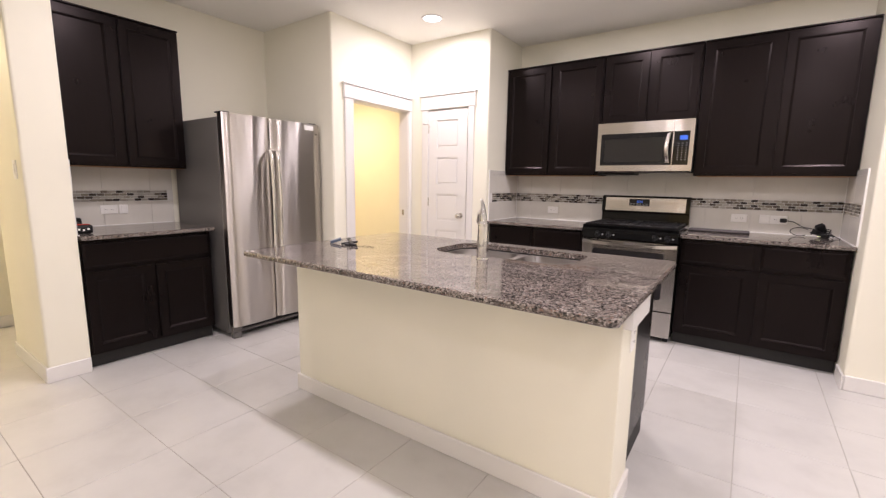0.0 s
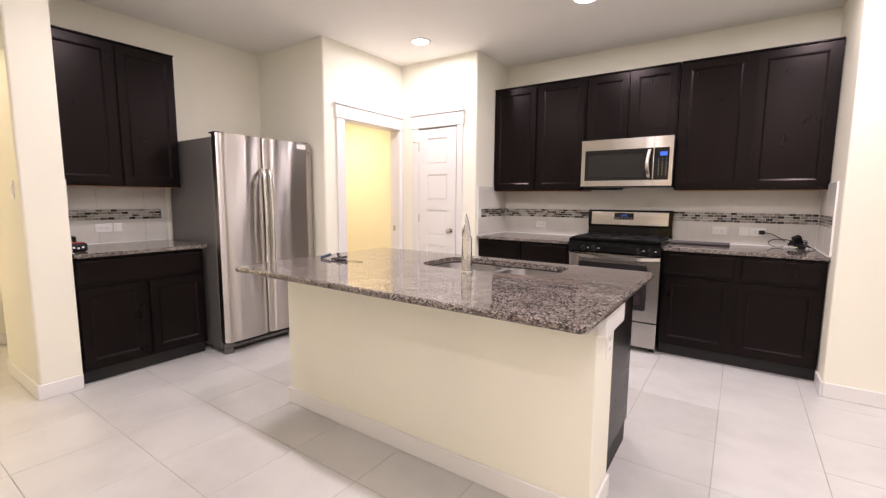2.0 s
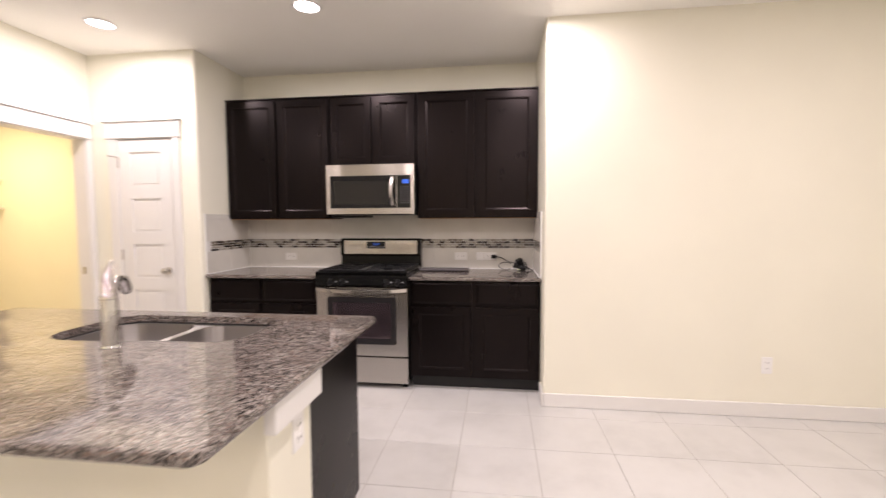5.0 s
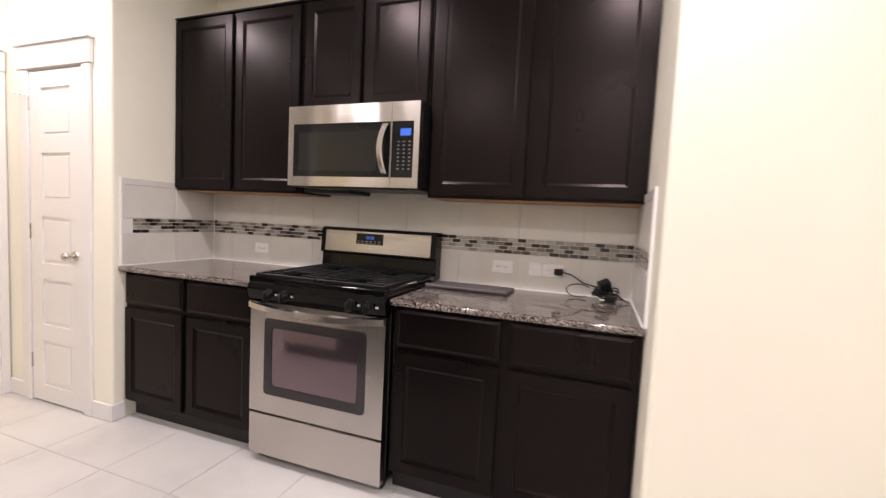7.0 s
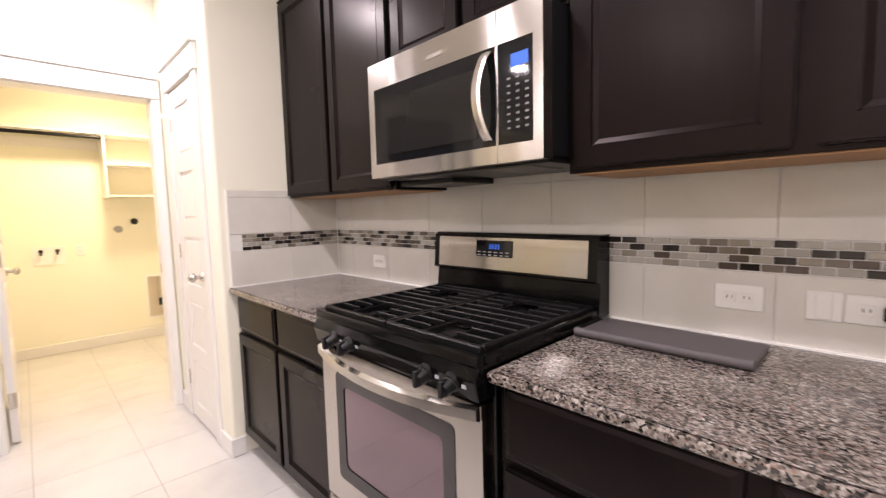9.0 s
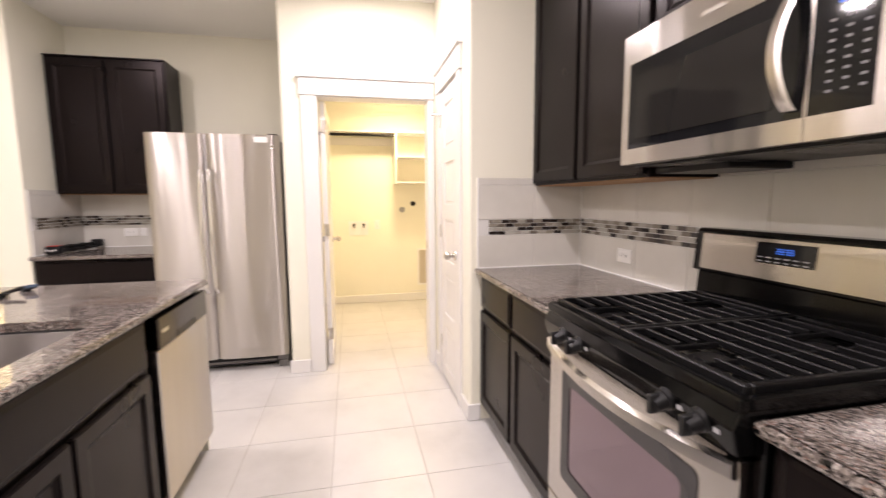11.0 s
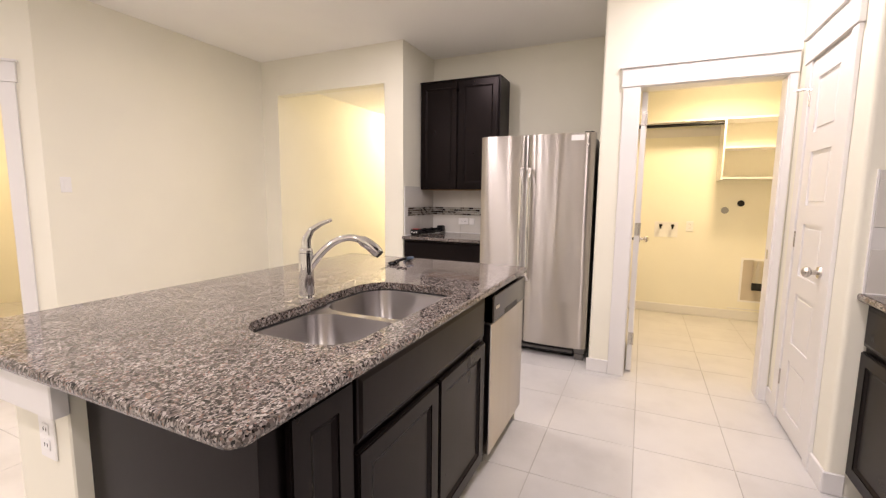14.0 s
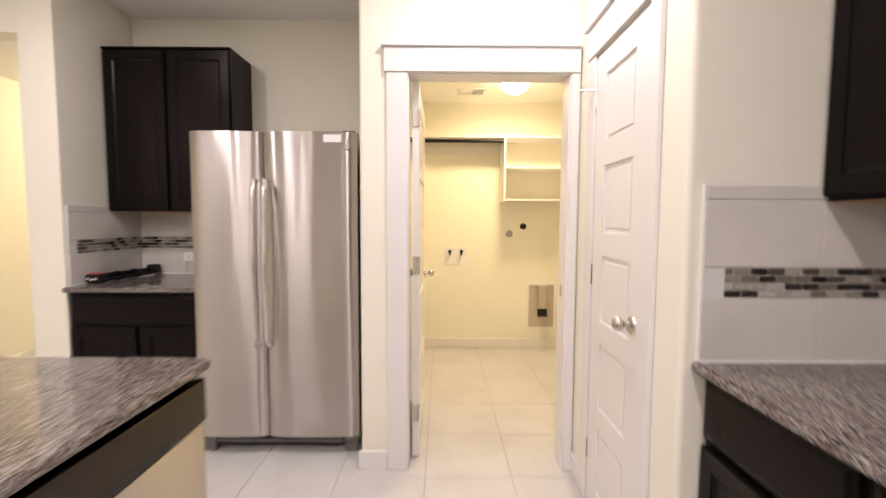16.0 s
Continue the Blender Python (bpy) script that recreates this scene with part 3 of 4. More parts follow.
west = (SX0 + 0.006, SXM - 0.017, SY0 + 0.006, SY1 - 0.006, 0.105)
east = (SXM + 0.017, SX1 - 0.006, SYE + 0.006, SY1 - 0.006, 0.095)
part("bowl", bowl(*west, 0.705, 0.8745), BOWL, sink, smooth=True)
part("bowl", bowl(*east, 0.715, 0.8745), BOWL, sink, smooth=True)
part("rim", slab(rounded(SX0 - 0.02, SX1 + 0.02, SY0 - 0.02, SY1 + 0.02, 0.1), 0.8725, 0.8765, rounded(*west, 8), 0.001, [rounded(*east, 8)]), BOWL, sink)
part("rim_bed", slab(rounded(SX0 - 0.018, SX1 + 0.018, SY0 - 0.018, SY1 + 0.018, 0.1), 0.8766, 0.8838, hole, 0.001), TOE, sink)
for x in (-1.0, -0.62):
    bm = tube(bmesh.new(), (x, 3.49, 0.704 if x < -0.8 else 0.719), (x, 3.49, 0.709 if x < -0.8 else 0.724), 0.042, 0.040, 24)
    part("drain", bm, CHROME, sink, "round steel drain")

FX, FY = -0.826, 3.198
faucet = thing("faucet", (FX, FY, 0.914), "polished chrome single-lever kitchen faucet with arched spout", "faucet")
bm = bmesh.new()
tube(bm, (FX, FY, 0.914), (FX, FY, 0.920), 0.033, 0.031, 24)
tube(bm, (FX, FY, 0.920), (FX, FY, 1.085), 0.0285, 0.0265, 24)
ball(bm, (FX, FY, 1.085), 0.027, (1, 1, 0.9))
part("column", bm, CHROME, faucet, smooth=True)
pts, rad = [], []
for k in range(19):
    s = k / 18
    pts.append((FX - 0.55 * (0.01 + 0.262 * s), FY + 0.835 * (0.01 + 0.262 * s), 1.02 + 0.41 * s - 0.352 * s * s))
    rad.append(0.0165 - 0.0035 * math.sin(math.pi * s) + (0.0065 if s > 0.74 else 0.0))
rad[-1] = 0.0205
part("spout", sweep(bmesh.new(), pts, rad, 18), CHROME, faucet, smooth=True)
a = Vector(pts[-1])
part("spray_tip", tube(bmesh.new(), a, a + Vector((-0.004, 0.005, -0.007)), 0.019, 0.017, 18), BLACK, faucet, "black spray tip")
pts = [(FX - 0.6 * s, FY + 0.8 * s, z) for s, z in ((0.0, 1.090), (0.004, 1.135), (0.022, 1.168), (0.058, 1.192), (0.098, 1.207))]
part("lever", sweep(bmesh.new(), pts, [0.020, 0.017, 0.012, 0.009, 0.006], 14), CHROME, faucet, smooth=True)

# ---- island wall ----
knee = tagged(new("wall_island"), "cream painted island wall under the worktop overhang", "wall", "", "structure")
part("wall", solid(-1.945, -0.072, 2.907, 3.165, 0, CT, bevel=0.004), WALL, knee)
part("support_block", solid(-0.072, -0.036, 2.885, 3.178, 0.79, CT, bevel=0.003), TRIM, knee, "white wood block under the worktop")
part("baseboard", solid(-1.958, -0.060, 2.893, 2.907, 0, BH, bevel=0.004), TRIM, knee)
part("baseboard", solid(-0.072, -0.058, 2.9075, 3.164, 0, BH, bevel=0.004), TRIM, knee)
part("baseboard", solid(-1.959, -1.945, 2.9075, 3.164, 0, BH, bevel=0.004), TRIM, knee)
part("end_panel", solid(-1.945, -1.93, 3.167, 3.73, 0, CT), WALL, knee)

# ---- dishwasher ----
dw = thing("dishwasher", (-1.65, 3.45, 0), "stainless steel dishwasher under the island worktop", "dishwasher")
W0, W1 = -1.922, -1.345
part("tub", solid(W0 + 0.004, W1 - 0.004, 3.17, YI - 0.045, 0.10, 0.872), BLACK, dw)
part("door", solid(W0 + 0.012, W1 - 0.012, YI - 0.040, YI + 0.012, 0.115, 0.735, bevel=0.005, segments=2), STEEL_V, dw)
panel = part("control_panel", solid(W0 + 0.012, W1 - 0.012, YI - 0.040, YI + 0.020, 0.742, 0.866, bevel=0.006, segments=2), STEEL_DARK_REFLECTION, dw)
# flat black plate in place of the shade inside the handle pocket
part("recess_shade", solid(-1.74, -1.53, YI + 0.0195, YI + 0.0215, 0.744, 0.772, bevel=0.0004), BLACK, panel)
part("badge", solid(-1.44, -1.38, YI + 0.0195, YI + 0.0215, 0.80, 0.815), NICKEL, panel)
part("toe_kick", solid(W0 + 0.01, W1 - 0.01, 3.2, YI - 0.07, 0.0, 0.10), TOE, dw)

# ---- fridge ----
fr = thing("fridge", (-3.45, 3.545, 0), "tall side-by-side stainless steel fridge with two bar handles", "fridge")
F0, F1, FS, FXF = 3.092, 3.995, 3.488, -3.026
part("body", solid(-3.86, -3.125, F0 + 0.004, F1 - 0.004, 0.04, 1.765, bevel=0.006), FRIDGE_SIDE, fr)
part("gasket", solid(-3.125, -3.112, F0 + 0.012, F1 - 0.012, 0.11, 1.755), BLACK, fr)


def fridge_door(y0, y1):
    """A door with a slightly crowned front."""
    bm, n, rows = bmesh.new(), 14, []
    for k in range(n + 1):
        s = k / n
        y = y0 + (y1 - y0) * s
        e = min(s, 1 - s) * (y1 - y0)
        x = FXF - 0.012 * (2 * s - 1) ** 2 - (0.016 * (1 - e / 0.016) ** 2 if e < 0.016 else 0)
        rows.append([(x, y, 0.105), (x, y, 1.792), (-3.112, y, 1.792), (-3.112, y, 0.105)])
    rings = [[bm.verts.new(p) for p in r] for r in rows]
    for a, b in zip(rings, rings[1:]):
        for j in range(4):
            bm.faces.new((a[j], a[(j + 1) % 4], b[(j + 1) % 4], b[j]))
    bm.faces.new(rings[0][::-1])
    bm.faces.new(rings[-1])
    bmesh.ops.recalc_face_normals(bm, faces=bm.faces)
    return bm


for y0, y1, hy in ((F0, FS - 0.003, FS - 0.034), (FS + 0.003, F1, FS + 0.028)):
    d = part("door", fridge_door(y0, y1), STEEL_V, fr, smooth=True)
    pts = [(FXF - 0.01, hy, 1.53), (FXF + 0.03, hy, 1.525), (FXF + 0.048, hy, 1.48)] + [(FXF + 0.048 + 0.012 * math.sin(math.pi * k / 10), hy, 1.44 - 0.72 * k / 10) for k in range(11)] + [(FXF + 0.048, hy, 0.68), (FXF + 0.03, hy, 0.635), (FXF - 0.01, hy, 0.63)]
    bm = sweep(bmesh.new(), pts, 0.0115, 12)
    for vert in bm.verts:
        vert.co.y = hy + (vert.co.y - hy) * 1.35
    part("handle", bm, POLISHED, d, "brushed steel bar handle", smooth=True)
part("base_grille", solid(-3.13, -3.095, F0 + 0.08, F1 - 0.10, 0.03, 0.098, bevel=0.004), BLACK, fr)
part("grille_bar", solid(-3.096, -3.086, F0 + 0.08, F1 - 0.10, 0.045, 0.065, bevel=0.002), FRIDGE_SIDE, fr)
for y in (F0 + 0.045, F1 - 0.05):
    part("foot", boxes((-3.13, -3.07, y - 0.04, y + 0.04, 0.055, 0.098), (-3.12, -3.075, y - 0.035, y + 0.035, 0.0, 0.05), bevel=0.004), FRIDGE_SIDE, fr)
    part("hinge_cover", solid(-3.17, -3.07, y - 0.035, y + 0.035, 1.7925, 1.804, bevel=0.004), BLACK, fr)
for y in (F0 + 0.05, F1 - 0.12):
    part("rear_foot", solid(-3.80, -3.74, y, y + 0.07, 0, 0.04), BLACK, fr)
part("paper_label", solid(FXF - 0.0045, FXF - 0.001, 3.82, 3.915, 1.735, 1.775), WHITE, fr, "white paper label")
part("badge", solid(FXF - 0.010, FXF - 0.004, 3.935, 3.955, 1.70, 1.712), NICKEL, fr)

# ---- range ----
rg = thing("gas_range", (-0.565, 5.5, 0), "stainless steel and black gas range with cast iron grates", "range")
R0, R1, RY = -0.938, -0.176, 5.176
part("body", solid(R0, R1, RY + 0.045, YW - 0.014, 0.05, 0.905, bevel=0.004), ENAMEL, rg)
part("cooktop", boxes((R0, R1, RY - 0.005, 5.775, 0.905, 0.932), bevel=0.008), ENAMEL, rg)
for x0, x1, y0, y1 in ((R0 + 0.001, R1 - 0.001, RY - 0.016, RY + 0.011), (R0 + 0.001, R0 + 0.017, RY + 0.0115, 5.755), (R1 - 0.017, R1 - 0.001, RY + 0.0115, 5.755)):
    part("rim", solid(x0, x1, y0, y1, 0.918, 0.952, bevel=0.007, segments=2), ENAMEL, rg, "rounded black enamel rim")
bm = bmesh.new()
prof = [(RY + 0.05, 0.835), (RY - 0.014, 0.838), (RY - 0.028, 0.892), (RY - 0.010, 0.925), (RY + 0.05, 0.925)]
ends = [[bm.verts.new((x, y, z)) for y, z in prof] for x in (R0 + 0.001, R1 - 0.001)]
for k in range(5):
    bm.faces.new((ends[0][k - 1], ends[0][k], ends[1][k], ends[1][k - 1]))
bm.faces.new(ends[0])
bm.faces.new(ends[1])
bmesh.ops.recalc_face_normals(bm, faces=bm.faces)
bmesh.ops.bevel(bm, geom=list(bm.edges), offset=0.003, segments=1, affect="EDGES")
cp = part("control_panel", bm, ENAMEL, rg, "glossy black control panel")
for x in (-0.800, -0.708, -0.345, -0.253):
    bm = tube(bmesh.new(), (x, RY - 0.018, 0.876), (x, RY - 0.030, 0.872), 0.025, 0.024, 24)
    tube(bm, (x, RY - 0.030, 0.872), (x, RY - 0.056, 0.863), 0.020, 0.017, 20)
    box(bm, x - 0.006, x + 0.006, RY - 0.068, RY - 0.03, 0.846, 0.888, bevel=0.002)
    part("knob", bm, BLACK, cp, "black burner knob", smooth=True)
    part("burner_mark", solid(x + 0.032, x + 0.046, RY - 0.0245, RY - 0.0215, 0.868, 0.878), KEY, cp)
# oven door with its window
WX0, WX1, WZ0, WZ1 = -0.832, -0.284, 0.375, 0.735
od = part("oven_door", framed(R0 + 0.004, R1 - 0.004, 0.268, 0.825, WX0, WX1, WZ0, WZ1, RY, RY + 0.045), STEEL, rg)
bm = bmesh.new()
o = rounded(WX0 - 0.012, WX1 + 0.012, WZ0 - 0.012, WZ1 + 0.012, 0.02, 4)
i_ = rounded(WX0 + 0.032, WX1 - 0.032, WZ0 + 0.034, WZ1 - 0.034, 0.02, 4)
ov = [bm.verts.new((x, RY - 0.003, z)) for x, z in o]
iv = [bm.verts.new((x, RY - 0.001, z)) for x, z in i_]
bk = [bm.verts.new((x, RY + 0.003, z)) for x, z in o]
for k in range(len(ov)):
    bm.faces.new((ov[k - 1], ov[k], iv[k], iv[k - 1]))
    bm.faces.new((bk[k - 1], bk[k], ov[k], ov[k - 1]))
bmesh.ops.recalc_face_normals(bm, faces=bm.faces)
part("window_frame", bm, WINDOW_EDGE, od, "black glass window border")
part("window", solid(WX0 + 0.024, WX1 - 0.024, RY + 0.002, RY + 0.008, WZ0 + 0.026, WZ1 - 0.026), OVEN_GLASS, od, "tinted oven window")
bm, n, rows = bmesh.new(), 20, []
for k in range(n + 1):
    s = k / n
    x, out = R0 + 0.006 + (R1 - R0 - 0.012) * s, 0.050 * (1 - (2 * s - 1) ** 2) + 0.018
    drop = 0.012 * (1 - (2 * s - 1) ** 2)
    rows.append([bm.verts.new(p) for p in ((x, RY - out + 0.014, 0.790 - drop), (x, RY - out, 0.796 - drop), (x, RY - out, 0.822 - drop), (x, RY - out + 0.014, 0.829 - drop))])
for a, b in zip(rows, rows[1:]):
    for j in range(4):
        bm.faces.new((a[j], a[(j + 1) % 4], b[(j + 1) % 4], b[j]))
bm.faces.new(rows[0][::-1])
bm.faces.new(rows[-1])
for x in (R0 + 0.02, R1 - 0.02):
    box(bm, x - 0.012, x + 0.012, RY - 0.012, RY + 0.002, 0.793, 0.826)
bmesh.ops.recalc_face_normals(bm, faces=bm.faces)
part("handle", bm, STEEL, od, "bowed brushed steel handle", smooth=True)
part("drawer", solid(R0 + 0.004, R1 - 0.004, RY, RY + 0.045, 0.045, 0.258, bevel=0.005, segments=2), STEEL, rg)
for x in (R0 + 0.04, R1 - 0.04):
    part("foot", boxes((x - 0.02, x + 0.02, RY + 0.06, RY + 0.10, 0, 0.052)), BLACK, rg)
    part("rear_foot", boxes((x - 0.02, x + 0.02, 5.74, 5.78, 0, 0.052)), BLACK, rg)
# grates and burners
for gx0, gx1 in ((R0 + 0.018, -0.568), (-0.562, R1 - 0.018)):
    gr = part("grate", boxes((gx0, gx1, RY + 0.012, RY + 0.030, 0.938, 0.964), (gx0, gx1, 5.742, 5.760, 0.938, 0.964), (gx0, gx0 + 0.016, RY + 0.03, 5.742, 0.938, 0.964), (gx1 - 0.016, gx1, RY + 0.03, 5.742, 0.938, 0.964), bevel=0.003), IRON, rg, "cast iron grate")
    for k in range(1, 10):
        y = RY + 0.021 + (5.751 - RY - 0.021) * k / 10
        mid = (gx0 + gx1) / 2
        over = min(abs(y - 5.295), abs(y - 5.605)) < 0.045
        for x0, x1 in ((gx0 + 0.016, mid - 0.052), (mid + 0.052, gx1 - 0.016)) if over else ((gx0 + 0.016, gx1 - 0.016),):
            part("bar", solid(x0, x1, y - 0.0045, y + 0.0045, 0.949, 0.965, bevel=0.002), IRON, gr)
    for x in (gx0 + (gx1 - gx0) * 0.36, gx0 + (gx1 - gx0) * 0.64):
        part("cross_bar", solid(x - 0.005, x + 0.005, RY + 0.03, 5.742, 0.943, 0.9565, bevel=0.002), IRON, gr)
    for x in (gx0 + 0.008, gx1 - 0.008):
        for y in (RY + 0.021, 5.45, 5.751):
            part("grate_foot", solid(x - 0.007, x + 0.007, y - 0.008, y + 0.008, 0.931, 0.946), IRON, gr)
    for y in (5.295, 5.605):
        x = (gx0 + gx1) / 2
        bm = tube(bmesh.new(), (x, y, 0.931), (x, y, 0.937), 0.055, 0.048, 24)
        tube(bm, (x, y, 0.937), (x, y, 0.943), 0.036, 0.034, 24)
        part("burner", bm, IRON, rg, "round black burner cap", smooth=True)
# backguard
bm = bmesh.new()
prof = [(5.760, 0.925), (5.770, 1.035), (5.745, 1.045), (5.757, 1.185), (5.775, 1.196), (YW - 0.014, 1.196), (YW - 0.014, 0.925)]
ends = [[bm.verts.new((x, y, z)) for y, z in prof] for x in (R0, R1)]
for k in range(len(prof)):
    bm.faces.new((ends[0][k - 1], ends[0][k], ends[1][k], ends[1][k - 1]))
bm.faces.new(ends[0])
bm.faces.new(ends[1])
bmesh.ops.recalc_face_normals(bm, faces=bm.faces)
bg = part("backguard", bm, ENAMEL, rg, "black backguard")
tilt = pose(0, 5.751, 1.115, -4.9, 0, 0)


def tilted(ob):
    ob.data.transform(tilt)
    return ob


tilted(part("steel_panel", solid(R0 + 0.032, R1 - 0.032, -0.0045, 0.002, -0.063, 0.064, bevel=0.0015), STEEL, bg))
tilted(part("display", solid(-0.688, -0.510, -0.0085, -0.0035, -0.012, 0.052, bevel=0.001), GLASS, bg, "black clock display"))
for k, x in enumerate((-0.622, -0.609, -0.593, -0.580)):
    tilted(part("digit", boxes((x, x + 0.009, -0.0092, -0.008, 0.019, 0.0215), (x, x + 0.009, -0.0092, -0.008, 0.0262, 0.0287), (x, x + 0.009, -0.0092, -0.008, 0.0335, 0.036), (x + 0.0065, x + 0.009, -0.0092, -0.008, 0.0216, 0.0334)), BLUE_GLOW, bg, "blue clock digit"))
tilted(part("badge", solid(-0.63, -0.575, -0.006, -0.0042, -0.040, -0.030), NICKEL, bg))
for k in range(6):
    for z in (0.0, 0.012):
        tilted(part("button", solid(-0.680 + 0.028 * k, -0.664 + 0.028 * k, -0.0090, -0.008, z - 0.008, z - 0.004), KEY, bg))

# ---- microwave ----
mw = thing("microwave", (-0.55, 5.64, 1.415), "over-the-range stainless microwave with black glass door", "microwave")
M0, M1, MY, MZ0, MZ1 = -0.934, -0.166, 5.422, 1.418, 1.836
part("case", solid(M0 + 0.003, M1 - 0.003, MY + 0.045, YW - 0.014, MZ0 + 0.012, MZ1 - 0.001), BLACK, mw)
part("underside", solid(M0 + 0.012, M1 - 0.012, MY + 0.05, YW - 0.03, MZ0 - 0.006, MZ0 + 0.012), BLACK, mw, "black underside with vent filters")
for x in (-0.80, -0.42):
    bm = bmesh.new()
    for k in range(7):
        box(bm, x, x + 0.17, 5.50 + 0.025 * k, 5.512 + 0.025 * k, MZ0 - 0.010, MZ0 - 0.006)
    part("vent_filter", bm, FRIDGE_SIDE, mw, "grey slotted grease filter")
part("vent_lip", solid(M0, M0 + 0.30, 5.56, 5.80, MZ0 - 0.028, MZ0 - 0.0065, bevel=0.004), BLACK, mw)
MD = -0.318  # split between the door and the keypad side
G0, G1, GZ0, GZ1 = M0 + 0.034, M1 - 0.030, 1.468, 1.742
door = part("door", framed(M0, MD, MZ0, MZ1, G0, MD - 0.003, GZ0, GZ1, MY, MY + 0.045), STEEL, mw)
side = part("keypad_side", framed(MD + 0.002, M1, MZ0, MZ1, MD + 0.005, G1, GZ0, GZ1, MY, MY + 0.045), STEEL, mw)
part("window_border", solid(G0, MD - 0.003, MY + 0.002, MY + 0.03, GZ0, GZ1, bevel=0.001), GLASS, door, "black glass door")
part("window", solid(G0 + 0.035, MD - 0.075, MY - 0.0005, MY + 0.003, GZ0 + 0.030, GZ1 - 0.045), GREY_GLASS, door, "grey mesh window")
part("keypad", solid(MD + 0.005, G1, MY + 0.002, MY + 0.03, GZ0, GZ1, bevel=0.001), GLASS, side, "black glass keypad")
part("display", solid(-0.268, -0.212, MY + 0.0005, MY + 0.0025, 1.672, 1.706), BLUE_GLOW, side, "blue clock display")
for r in range(8):
    for c in range(3):
        part("key", solid(-0.282 + 0.030 * c, -0.271 + 0.030 * c, MY + 0.001, MY + 0.0025, 1.641 - 0.019 * r, 1.646 - 0.019 * r), FINE_KEY, side)
part("badge", solid(-0.60, -0.535, MY - 0.0012, MY + 0.001, 1.778, 1.790), NICKEL, door)
hx = MD - 0.030
bm, rows = bmesh.new(), []
for k in range(17):
    s = k / 16
    z, out = 1.485 + 0.245 * s, 0.008 + 0.038 * math.sin(math.pi * s) ** 0.7
    bow = -0.012 * math.sin(math.pi * s)
    rows.append([bm.verts.new(p) for p in ((hx - 0.016 + bow, MY - out + 0.004, z), (hx - 0.010 + bow, MY - out - 0.003, z), (hx + 0.010 + bow, MY - out - 0.003, z), (hx + 0.016 + bow, MY - out + 0.004, z), (hx + bow, MY - out + 0.010, z))])
for a, b in zip(rows, rows[1:]):
    for j in range(5):
        bm.faces.new((a[j], a[(j + 1) % 5], b[(j + 1) % 5], b[j]))
bm.faces.new(rows[0][::-1])
bm.faces.new(rows[-1])
bmesh.ops.recalc_face_normals(bm, faces=bm.faces)
part("handle", bm, STEEL, door, "bowed polished steel handle", smooth=True)

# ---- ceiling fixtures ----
# the last four fittings are unseen additions over the living area
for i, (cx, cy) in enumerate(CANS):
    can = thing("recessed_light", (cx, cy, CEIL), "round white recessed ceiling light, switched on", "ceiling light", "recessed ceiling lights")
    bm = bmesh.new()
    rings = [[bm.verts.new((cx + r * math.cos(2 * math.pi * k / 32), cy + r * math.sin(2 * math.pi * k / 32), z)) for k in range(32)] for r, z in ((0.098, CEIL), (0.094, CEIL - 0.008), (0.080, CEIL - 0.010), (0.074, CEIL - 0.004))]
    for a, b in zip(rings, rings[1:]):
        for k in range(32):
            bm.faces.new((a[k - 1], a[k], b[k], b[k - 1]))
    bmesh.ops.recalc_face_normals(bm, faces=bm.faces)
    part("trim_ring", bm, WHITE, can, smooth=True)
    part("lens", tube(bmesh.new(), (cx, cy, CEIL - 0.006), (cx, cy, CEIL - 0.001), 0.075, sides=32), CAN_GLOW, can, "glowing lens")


def dome(x, y, top, name="dome_light"):
    t_ = thing(name, (x, y, top), "round frosted dome ceiling light, switched on", "ceiling light")
    part("base", tube(bmesh.new(), (x, y, top - 0.02), (x, y, top), 0.125, sides=32), WHITE, t_)
    bm = bmesh.new()
    ball(bm, (x, y, top - 0.02), 0.115, (1, 1, 0.75))
    bmesh.ops.bisect_plane(bm, geom=bm.verts[:] + bm.edges[:] + bm.faces[:], plane_co=(x, y, top - 0.021), plane_no=(0, 0, 1), clear_outer=True)
    sh = part("shade", bm, DOME_GLOW, t_, "glowing frosted shade", smooth=True)
    sh.visible_shadow = False


dome(-4.40, 5.07, LAUNDRY_TOP)
dome(-5.75, 1.35, LOW)


